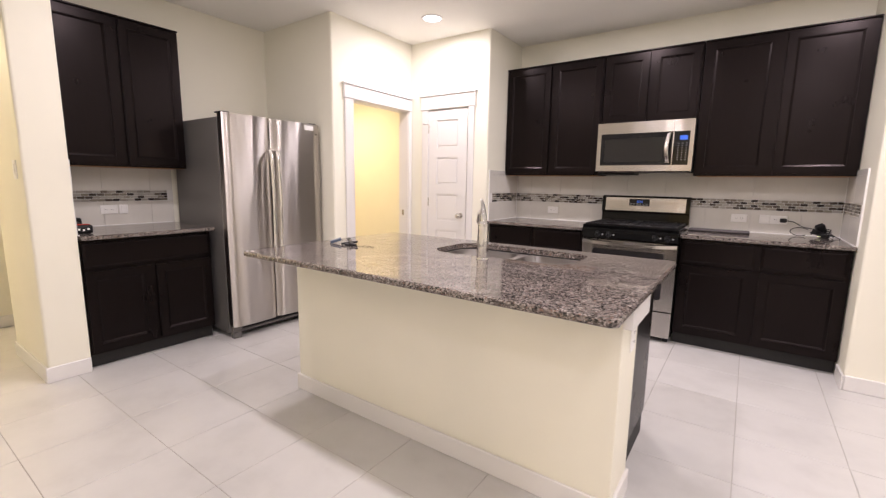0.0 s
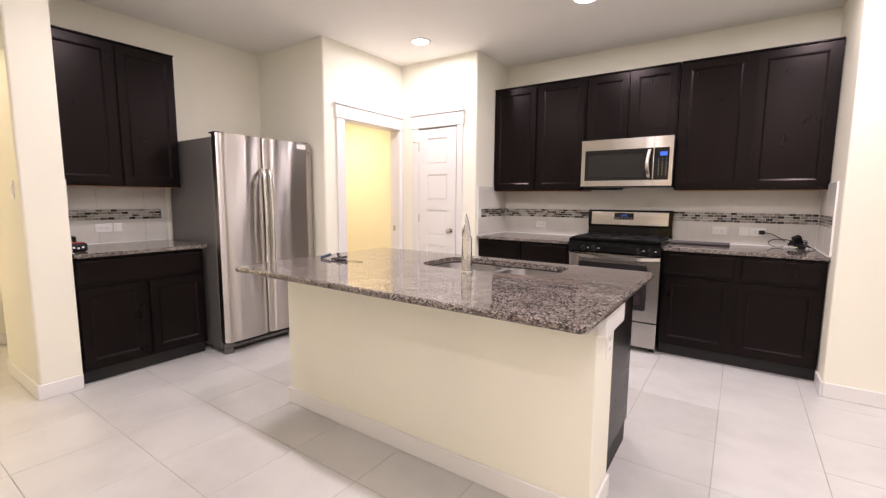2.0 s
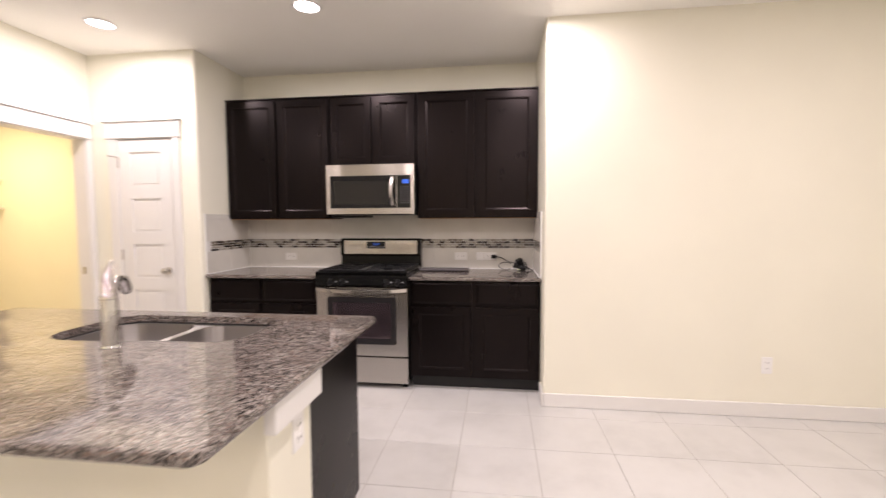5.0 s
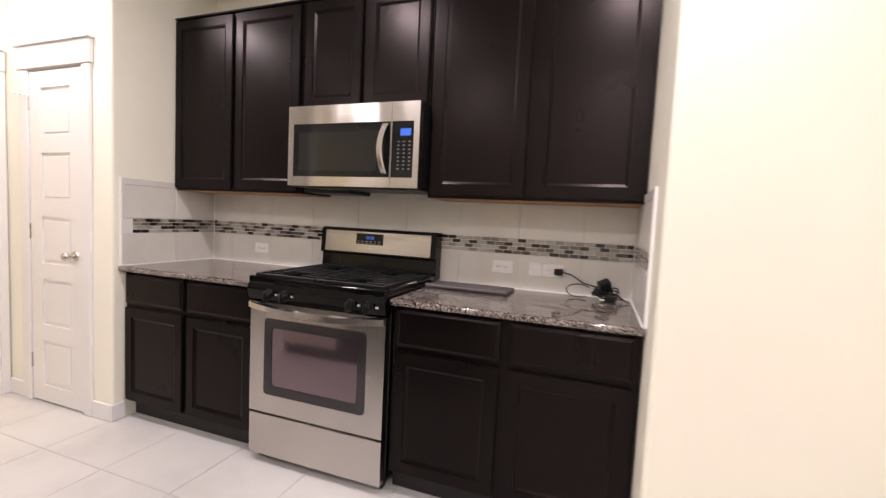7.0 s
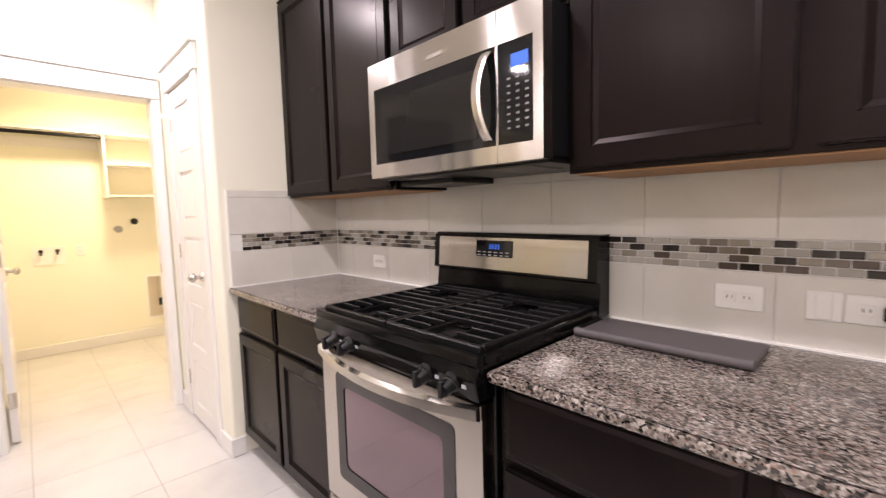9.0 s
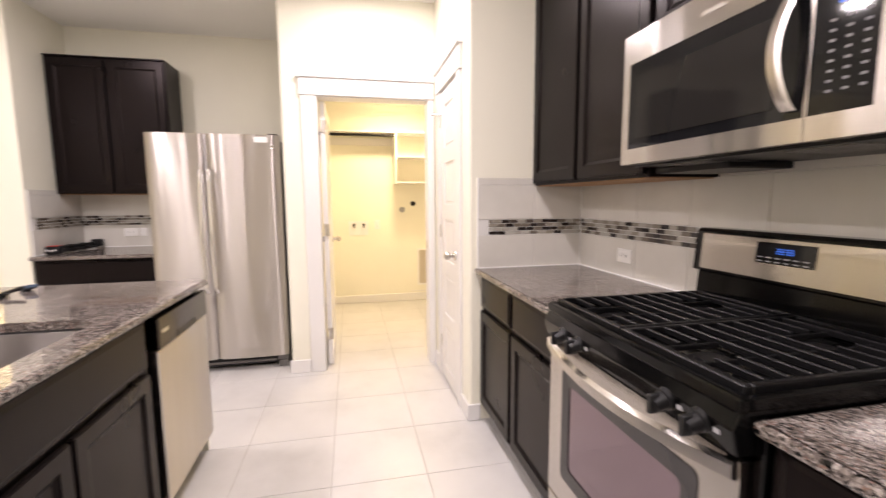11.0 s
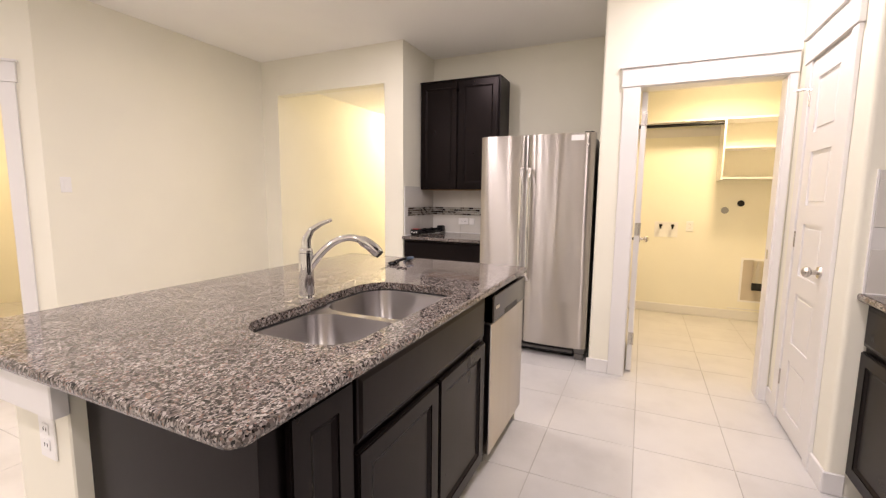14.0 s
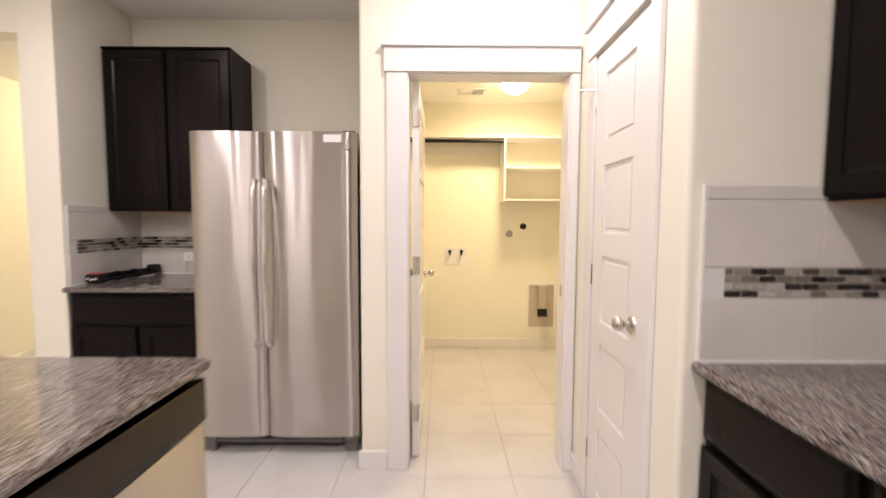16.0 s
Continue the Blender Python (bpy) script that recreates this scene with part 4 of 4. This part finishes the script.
def vent(x0, x1, y0, y1, z):
    t_ = thing("ceiling_vent", ((x0 + x1) / 2, (y0 + y1) / 2, z), "white metal four-way ceiling air vent", "vent")
    part("backing", solid(x0 + 0.012, x1 - 0.012, y0 + 0.012, y1 - 0.012, z - 0.002, z), BLACK, t_)
    w = 0.028
    part("frame", boxes((x0, x1, y0, y0 + w, z - 0.009, z), (x0, x1, y1 - w, y1, z - 0.009, z), (x0, x0 + w, y0 + w, y1 - w, z - 0.009, z), (x1 - w, x1, y0 + w, y1 - w, z - 0.009, z),
                        ((x0 + x1) / 2 - 0.006, (x0 + x1) / 2 + 0.006, y0 + w, y1 - w, z - 0.011, z - 0.002), (x0 + w, x1 - w, (y0 + y1) / 2 - 0.006, (y0 + y1) / 2 + 0.006, z - 0.011, z - 0.002)), WHITE, t_)
    mx, my = (x0 + x1) / 2, (y0 + y1) / 2
    for qx0, qx1, qy0, qy1, along, way in ((x0 + w, mx, y0 + w, my, "x", 1), (mx, x1 - w, y0 + w, my, "y", -1), (x0 + w, mx, my, y1 - w, "y", 1), (mx, x1 - w, my, y1 - w, "x", -1)):
        for k in range(5):
            s = (k + 0.5) / 5
            if along == "x":
                bm = solid(qx0 + 0.004, qx1 - 0.004, -0.014, 0.014, -0.0008, 0.0008)
                bm.transform(Matrix.Translation((0, qy0 + (qy1 - qy0) * s, z - 0.007)) @ Matrix.Rotation(way * 0.7, 4, "X"))
            else:
                bm = solid(-0.014, 0.014, qy0 + 0.004, qy1 - 0.004, -0.0008, 0.0008)
                bm.transform(Matrix.Translation((qx0 + (qx1 - qx0) * s, 0, z - 0.007)) @ Matrix.Rotation(way * 0.7, 4, "Y"))
            part("slat", bm, WHITE, t_)


vent(-1.13, -0.83, 4.03, 4.36, CEIL)
vent(-4.79, -4.59, 4.60, 4.86, LAUNDRY_TOP)

# ---- outlets and switches ----
def wall_plate(name, place, kind, label, wide=0.07, tall=0.115):
    """Local x across, z up, the wall at y = 0 and the plate's face towards -y."""
    t_ = thing(name, (0, 0, 0), label, "outlet" if kind != "switch" else "light switch", "wall plates")
    part("plate", solid(-wide / 2, wide / 2, -0.006, 0, -tall / 2, tall / 2, bevel=0.0025), WHITE, t_)
    if kind == "switch":
        part("rocker", solid(-0.016, 0.016, -0.010, -0.006, -0.033, 0.033, bevel=0.002), WHITE, t_)
    else:
        across = wide > tall
        for s in (-1, 1):
            cx, cz = (s * 0.02, 0) if across else (0, s * 0.02)
            rec = part("receptacle", solid(cx - 0.015, cx + 0.015, -0.0085, -0.006, cz - 0.014, cz + 0.014, bevel=0.002), WHITE, t_)
            part("slots", boxes((cx - 0.007, cx - 0.005, -0.0092, -0.0084, cz - 0.004, cz + 0.005), (cx + 0.005, cx + 0.007, -0.0092, -0.0084, cz - 0.004, cz + 0.005)), BLACK, rec)
    t_.matrix_basis = place
    return t_


PY = YW - 0.0125
wall_plate("wall_outlet", pose(-1.478, PY, 1.02), "outlet", "white duplex wall outlet on grey tile", 0.115, 0.07)
wall_plate("wall_outlet", pose(0.19, PY, 1.03), "outlet", "white duplex wall outlet on grey tile", 0.115, 0.07)
wall_plate("wall_outlet", pose(0.462, PY, 1.03), "outlet", "white wall outlet with a black plug in it", 0.115, 0.07)
wall_plate("light_switch", pose(0.367, PY, 1.03), "switch", "white rocker switch on grey tile", 0.07, 0.075)
wall_plate("wall_outlet", pose(XF + 0.0125, 2.595, 1.04, 0, 0, 90), "outlet", "white duplex wall outlet on grey tile", 0.115, 0.07)
wall_plate("light_switch", pose(XF + 0.0125, 2.692, 1.04, 0, 0, 90), "switch", "white rocker switch on grey tile", 0.06, 0.075)
wall_plate("wall_outlet", pose(-0.072, 3.070, 0.712, 0, 0, 90), "outlet", "white duplex outlet on the island end")
wall_plate("wall_outlet", pose(2.35, YR, 0.36), "outlet", "white duplex outlet on the cream wall")
wall_plate("light_switch", pose(-3.40, YS0, 1.33), "switch", "white light switch on the hallway wall")
wall_plate("light_switch", pose(-1.35, YA, 1.36, 0, 0, 180), "switch", "white light switch on the cream wall")
wall_plate("wall_outlet", pose(-5.1, 4.83, 1.0, 0, 0, 90), "outlet", "cream duplex outlet in the laundry room")
chime = thing("door_chime", (-3.42, YS0, 2.25), "white plastic door chime box on the hallway wall", "door chime")
part("cover", solid(-3.50, -3.35, YS0 - 0.05, YS0, 2.16, 2.31, bevel=0.008, segments=2), WHITE, chime)
part("grille", boxes(*[(-3.485, -3.365, YS0 - 0.0515, YS0 - 0.0495, 2.19 + 0.02 * k, 2.194 + 0.02 * k) for k in range(5)]), KEY, chime)

# ---- laundry room ----
shelf = thing("laundry_shelf", (-4.95, 5.0, 2.1), "white wooden wall shelf with a hanging rod and cubby", "shelf")
part("long_shelf", solid(-5.098, -4.80, YF + T + 0.002, 5.898, 2.10, 2.12, bevel=0.002), TRIM, shelf)
part("divider", solid(-5.098, -4.80, 5.045, 5.063, 1.50, 2.099), TRIM, shelf)
for z in (1.815, 1.51):
    part("cubby_shelf", solid(-5.098, -4.80, 5.0635, 5.898, z, z + 0.019), TRIM, shelf)
part("cleat", solid(-5.098, -5.080, YF + T + 0.002, 5.044, 1.98, 2.07), TRIM, shelf)
part("hanging_rod", tube(bmesh.new(), (-4.83, YF + T + 0.002, 2.072), (-4.83, 5.0445, 2.072), 0.016), IRON, shelf, "dark hanging rod")
wb = thing("washer_box", (-5.1, 4.60, 0.96), "white recessed washer supply box with two valves", "washer box")
part("frame", boxes((-5.1, -5.094, 4.478, 4.495, 0.87, 1.045), (-5.1, -5.094, 4.700, 4.715, 0.87, 1.045), (-5.1, -5.094, 4.495, 4.70, 0.87, 0.885), (-5.1, -5.094, 4.495, 4.70, 1.03, 1.045)), WHITE, wb)
part("pan", solid(-5.0995, -5.097, 4.495, 4.70, 0.885, 1.03), WHITE, wb)
for y in (4.54, 4.66):
    bm = tube(bmesh.new(), (-5.097, y, 1.0), (-5.06, y, 1.0), 0.011)
    tube(bm, (-5.068, y, 1.0), (-5.068, y, 0.965), 0.009)
    box(bm, -5.062, -5.05, y - 0.016, y + 0.016, 0.993, 1.018, bevel=0.003)
    part("valve", bm, IRON, wb, "dark metal valve")
cap = tagged(part("wall_disc", tube(bmesh.new(), (-5.1, 5.150, 1.185), (-5.088, 5.150, 1.185), 0.036, 0.034, 24), KEY), "round grey wall cap in the laundry", "wall disc")
hl = tagged(part("dryer_socket", tube(bmesh.new(), (-5.1, 5.29, 1.262), (-5.085, 5.29, 1.262), 0.033, 0.031, 24), BLACK), "round black dryer socket in the laundry wall", "socket")
db = thing("dryer_vent_box", (-5.1, 5.49, 0.44), "white recessed dryer vent box with a metal duct", "vent box")
part("frame", boxes((-5.1, -5.092, 5.34, 5.36, 0.20, 0.68), (-5.1, -5.092, 5.62, 5.64, 0.20, 0.68), (-5.1, -5.092, 5.36, 5.62, 0.20, 0.22), (-5.1, -5.092, 5.36, 5.62, 0.66, 0.68)), WHITE, db)
part("pan", solid(-5.0995, -5.097, 5.36, 5.62, 0.22, 0.66), BEIGE, db)
part("duct", tube(bmesh.new(), (-5.045, 5.49, 0.66), (-5.045, 5.49, 0.42), 0.048, sides=24), DUCT, db, "silver metal duct", smooth=True)
part("duct_mouth", tube(bmesh.new(), (-5.045, 5.49, 0.42), (-5.03, 5.49, 0.345), 0.05, 0.05, 24), BLACK, db, "dark open duct end", smooth=True)
setting("trim_access_panel", solid(-5.1, -5.094, 5.25, 5.75, 0.115, 0.125), TRIM, "thin white trim strip on the laundry wall", "trim")

# ---- loose things ----
tray = thing("grey_folder", (0.06, 5.66, 0.914), "thin dark grey folded sleeve lying beside the range", "sleeve")
part("cover", solid(-0.155, 0.275, 5.575, 5.765, 0.915, 0.930, bevel=0.005, segments=2), RUBBER, tray)
part("fold", tube(bmesh.new(), (-0.155, 5.572, 0.928), (0.275, 5.572, 0.928), 0.0125, sides=14), RUBBER, tray, smooth=True)

ch = thing("charger", (0.72, 5.73, 0.914), "black power adapter with a coiled cable on the worktop", "charger")
bm = solid(-0.055, 0.055, -0.024, 0.024, 0, 0.034, bevel=0.006, segments=2)
bm.transform(pose(0.715, 5.735, 0.924, 12, 22, 35))
part("adapter", bm, BLACK, ch)
bm = solid(-0.03, 0.03, -0.02, 0.02, 0, 0.03, bevel=0.005)
bm.transform(pose(0.745, 5.70, 0.916, 0, 0, -20))
part("power_brick", bm, BLACK, ch)
bm = solid(-0.028, 0.028, -0.022, 0.022, -0.045, 0.045, bevel=0.006, segments=2)
bm.transform(pose(0.725, 5.752, 0.972, 18, -24, 20))
part("adapter", bm, BLACK, ch)
part("plug", boxes((0.470, 0.515, PY - 0.040, PY - 0.009, 1.012, 1.045), bevel=0.005), BLACK, ch)
part("light_mark", solid(0.700, 0.722, 5.677, 5.679, 0.925, 0.929), glowing("green_mark", (0.6, 0.7, 0.05), 0.6), ch, "yellow-green mark")
cable = [(0.515, PY - 0.025, 1.028), (0.56, PY - 0.035, 1.02), (0.62, PY - 0.05, 0.985), (0.68, PY - 0.07, 0.975), (0.72, 5.755, 0.972)]
part("cable", sweep(bmesh.new(), cable, 0.0035, 8), BLACK, ch, smooth=True)
rnd = random.Random(4)
for k in range(7):
    r, cx, cy = 0.035 + 0.02 * rnd.random(), 0.71 + 0.04 * rnd.random(), 5.72 + 0.03 * rnd.random()
    lean = rnd.uniform(-0.5, 0.5)
    loop = [(cx + r * math.cos(a), cy + 0.7 * r * math.sin(a), 0.934 + 0.012 * rnd.random() + lean * 0.03 * math.cos(a) + (0.03 if k % 2 else 0.0) * (1 + math.sin(a)) / 2) for a in (2 * math.pi * j / 22 for j in range(23))]
    part("cable_loop", sweep(bmesh.new(), loop, 0.0032, 7), BLACK, ch, smooth=True)
loop = [(0.60 + 0.06 * math.cos(a), 5.76 + 0.02 * math.sin(a), 0.950 + 0.030 * math.sin(a)) for a in (0.6 + 4.8 * j / 20 for j in range(21))]
part("cable_loop", sweep(bmesh.new(), loop, 0.003, 7), BLACK, ch, smooth=True)
part("cable_tail", sweep(bmesh.new(), [(0.74, 5.74, 0.955), (0.78, 5.735, 0.95), (0.815, 5.72, 0.925), (0.835, 5.69, 0.918)], 0.0032, 7), BLACK, ch, smooth=True)

tp = thing("folded_tripod", (-3.62, 2.36, 0.914), "black folded camera tripod with red marks lying down", "tripod")
for dy, dz, r in ((0.0, 0.022, 0.014), (0.036, 0.020, 0.014), (0.018, 0.046, 0.013)):
    a, b = Vector((-3.40, 2.27 + dy, 0.914 + dz)), Vector((-3.80, 2.33 + dy, 0.914 + dz))
    leg = part("leg", tube(bmesh.new(), a, b, r, r * 0.8), BLACK, tp, smooth=True)
    for s in (0.3, 0.62):
        part("leg_lock", tube(bmesh.new(), a.lerp(b, s), a.lerp(b, s + 0.07), r * 1.3, r * 1.3), IRON, leg)
bm = bmesh.new()
ball(bm, (-3.82, 2.35, 0.955), 0.032)
box(bm, -3.86, -3.79, 2.32, 2.39, 0.93, 0.99, bevel=0.008)
part("head", bm, BLACK, tp, smooth=True)
bm = solid(-3.425, -3.355, 2.235, 2.335, 0.915, 0.975, bevel=0.014, segments=2)
hd = part("foot_block", bm, BLACK, tp)
part("red_band", solid(-3.42, -3.36, 2.25, 2.32, 0.9745, 0.978, bevel=0.001), RED, hd, "orange-red band")
part("white_mark", boxes((-3.3555, -3.3535, 2.25, 2.262, 0.94, 0.952), (-3.3555, -3.3535, 2.275, 2.287, 0.935, 0.947), (-3.3555, -3.3535, 2.30, 2.312, 0.94, 0.952)), WHITE, hd)

ph = thing("remote_control", (-1.80, 3.095, 0.914), "small blue-grey remote lying on the island worktop", "remote")
bm = solid(-0.022, 0.022, -0.034, 0.034, 0.0, 0.016, bevel=0.004, segments=2)
bm.transform(pose(-1.80, 3.095, 0.9225, 16, 0, -38))
part("case", bm, BLUE, ph)
bm = solid(-0.016, 0.016, -0.028, 0.028, 0.0155, 0.0168)
bm.transform(pose(-1.80, 3.095, 0.9225, 16, 0, -38))
part("keys", bm, KEY, ph)
gl = thing("folding_clip", (-1.66, 3.10, 0.914), "small black folding phone holder on the island", "phone holder")
bm = solid(-0.06, 0.06, -0.011, 0.011, 0.0, 0.014, bevel=0.004)
bm.transform(pose(-1.675, 3.095, 0.927, 0, 12, -32))
part("arm", bm, BLACK, gl)
bm = solid(-0.035, 0.035, -0.014, 0.014, 0, 0.012, bevel=0.003)
bm.transform(pose(-1.65, 3.075, 0.914, 0, 0, 20))
part("base", bm, BLACK, gl)
bm = solid(-0.05, 0.05, -0.009, 0.009, 0.0, 0.012, bevel=0.004)
bm.transform(pose(-1.675, 3.09, 0.922, 0, -8, 38))
part("arm", bm, BLACK, gl)
part("pin", tube(bmesh.new(), (-1.675, 3.095, 0.914), (-1.675, 3.095, 0.945), 0.008), NICKEL, gl)
part("wire", sweep(bmesh.new(), [(-1.615, 3.06, 0.917), (-1.58, 3.09, 0.917), (-1.54, 3.11, 0.918), (-1.49, 3.105, 0.917)], 0.0018, 6), BLACK, gl)

# ---- backsplash tiles ----
def splash(name, place, width, label, top=1.424, skip=(), first=0.335, mosaic_end=None):
    """Tiled wall: local x along it, face towards -y, the wall at y = 0."""
    t_ = thing(name, (0, 0, 0), label, "backsplash", "", "structure")
    part("grout_bed", solid(0, width, -0.007, 0, 0.914, top), TILE_GROUT, t_)
    z_lo, z_hi = 1.103, 1.190
    me = {}

    def piece(kind, x0, x1, a, b, mat, depth):
        key = (kind, round(x1 - x0, 4), round(b - a, 4))
        if key not in me:
            me[key] = mesh_of(kind, solid(0, x1 - x0, -depth, -0.001, 0, b - a, bevel=0.0016), mat)
        ob = new(kind, me[key])
        ob.parent = t_
        ob.location = (x0, 0, a)

    for a, b, shift in ((0.9155, z_lo - 0.002, 0.0), (z_hi + 0.002, top - 0.040, 0.0), (top - 0.038, top, 0.0)):
        x = -first * shift if shift else -(0.335 - first) if first < 0.335 else 0.0
        while x < width:
            x0, x1 = max(x, 0.0) + 0.001, min(x + 0.335, width) - 0.001
            if x1 - x0 > 0.01:
                piece("tile", x0, x1, a, b, SPLASH, 0.011)
            x += 0.335
    n, pitch, h = 4, 0.050, (z_hi - z_lo) / 4
    stop = width if mosaic_end is None else mosaic_end
    begin = 0.0 if mosaic_end is None or mosaic_end > 0 else -mosaic_end
    stop = width if begin else stop
    for r in range(n):
        x = begin - (pitch / 2 if r % 2 else 0)
        while x < stop:
            x0, x1 = max(x, begin) + 0.0016, min(x + pitch, stop) - 0.0016
            if x1 - x0 > 0.008 and not any(s0 < x0 and x1 < s1 for s0, s1 in skip):
                piece("mosaic_tile", x0, x1, z_lo + r * h + 0.0016, z_lo + (r + 1) * h - 0.0016, MOSAIC, 0.0112)
            x += pitch
    t_.matrix_basis = place
    return t_


splash("trim_backsplash_range", pose(XC + 0.0115, YW, 0), XR - XC - 0.023, "grey wall tiles with a glass mosaic band behind the range", skip=((1.02, 1.72),), first=0.173)
splash("trim_backsplash_west", pose(XC, 5.206, 0, 0, 0, 90), YW - 5.206, "grey wall tiles with a mosaic band on the alcove side", mosaic_end=-0.06)
splash("trim_backsplash_east", pose(XR, YW, 0, 0, 0, -90), YW - 5.20, "grey wall tiles with a mosaic band on the alcove side", mosaic_end=0.60)
splash("trim_backsplash_nook", pose(XF, YS1 + 0.0115, 0, 0, 0, 90), 0.845, "grey wall tiles with a mosaic band beside the fridge", top=1.40, mosaic_end=0.80)
splash("trim_backsplash_stub", pose(XF, YS1, 0, 0, 0, 180) @ pose(-(XB - XF) + 0.02, 0, 0), XB - XF - 0.02, "grey wall tiles with a mosaic band on the wall end", top=1.40, mosaic_end=-0.06)

# ---- white sealant lines ----
for x0, x1, y0, y1, z0, z1 in ((XC + 0.012, X1 - 0.002, YW - 0.018, YW - 0.011, 0.913, 0.919), (X2 + 0.002, XR - 0.012, YW - 0.018, YW - 0.011, 0.913, 0.919), (XC + 0.010, XC + 0.016, 5.206, YW - 0.018, 0.913, 0.919),
                               (XR - 0.016, XR - 0.010, 5.206, YW - 0.018, 0.913, 0.919), (XC + 0.009, XC + 0.014, YW - 0.0145, YW - 0.0095, 0.919, UB - 0.002), (XR - 0.014, XR - 0.009, YW - 0.0145, YW - 0.0095, 0.919, UB - 0.002),
                               (XF + 0.011, XF + 0.017, YS1 + 0.012, 3.05, 0.913, 0.919), (XF + 0.018, XB - 0.01, YS1 + 0.010, YS1 + 0.016, 0.913, 0.919), (XC + 0.0, XC + 0.010, 5.199, 5.205, 0.914, 1.427), (XR - 0.010, XR, 5.194, 5.1995, 0.914, 1.427)):
    setting("trim_sealant", solid(x0, x1, y0, y1, z0, z1), WHITE, "thin white sealant line along the tiles", "sealant")

# ---- floor tiles ----
PX, TX, TY = 0.4475, -0.14, 3.928
cells_near, cells_far = [], []
for i in range(-16, 11):
    for j in range(-18, 6):
        x, y = TX + i * PX, TY + j * PX
        if x + PX < -7.0 or x > XE or y > 5.95:
            continue
        near = -3.8 < x < 1.9 and 0.7 < y < 5.3 and len(cells_near) < 300
        (cells_near if near else cells_far).append((x, y))
tile_me = mesh_of("floor_tile", solid(0.0016, PX - 0.0016, 0.0016, PX - 0.0016, -0.012, 0.0, bevel=0.0012), FLOOR)
for x, y in cells_near:
    ob = new("floor_tile", tile_me)
    ob.parent = floor
    ob.location = (x, y, 0)
verts, faces = [], []
for x, y in cells_far:
    k = len(verts)
    x0, x1, y0, y1 = x + 0.0016, x + PX - 0.0016, y + 0.0016, y + PX - 0.0016
    verts += [(x0, y0, -0.012), (x1, y0, -0.012), (x1, y1, -0.012), (x0, y1, -0.012), (x0, y0, 0), (x1, y0, 0), (x1, y1, 0), (x0, y1, 0)]
    faces += [(k + 4, k + 5, k + 6, k + 7), (k, k + 1, k + 5, k + 4), (k + 1, k + 2, k + 6, k + 5), (k + 2, k + 3, k + 7, k + 6), (k + 3, k, k + 4, k + 7)]
me = bpy.data.meshes.new("far_floor_tiles")
me.from_pydata(verts, [], faces)
me.materials.append(FLOOR)
ob = tagged(new("far_floor_tiles", me), "", "", "", "stuff")
ob.parent = floor
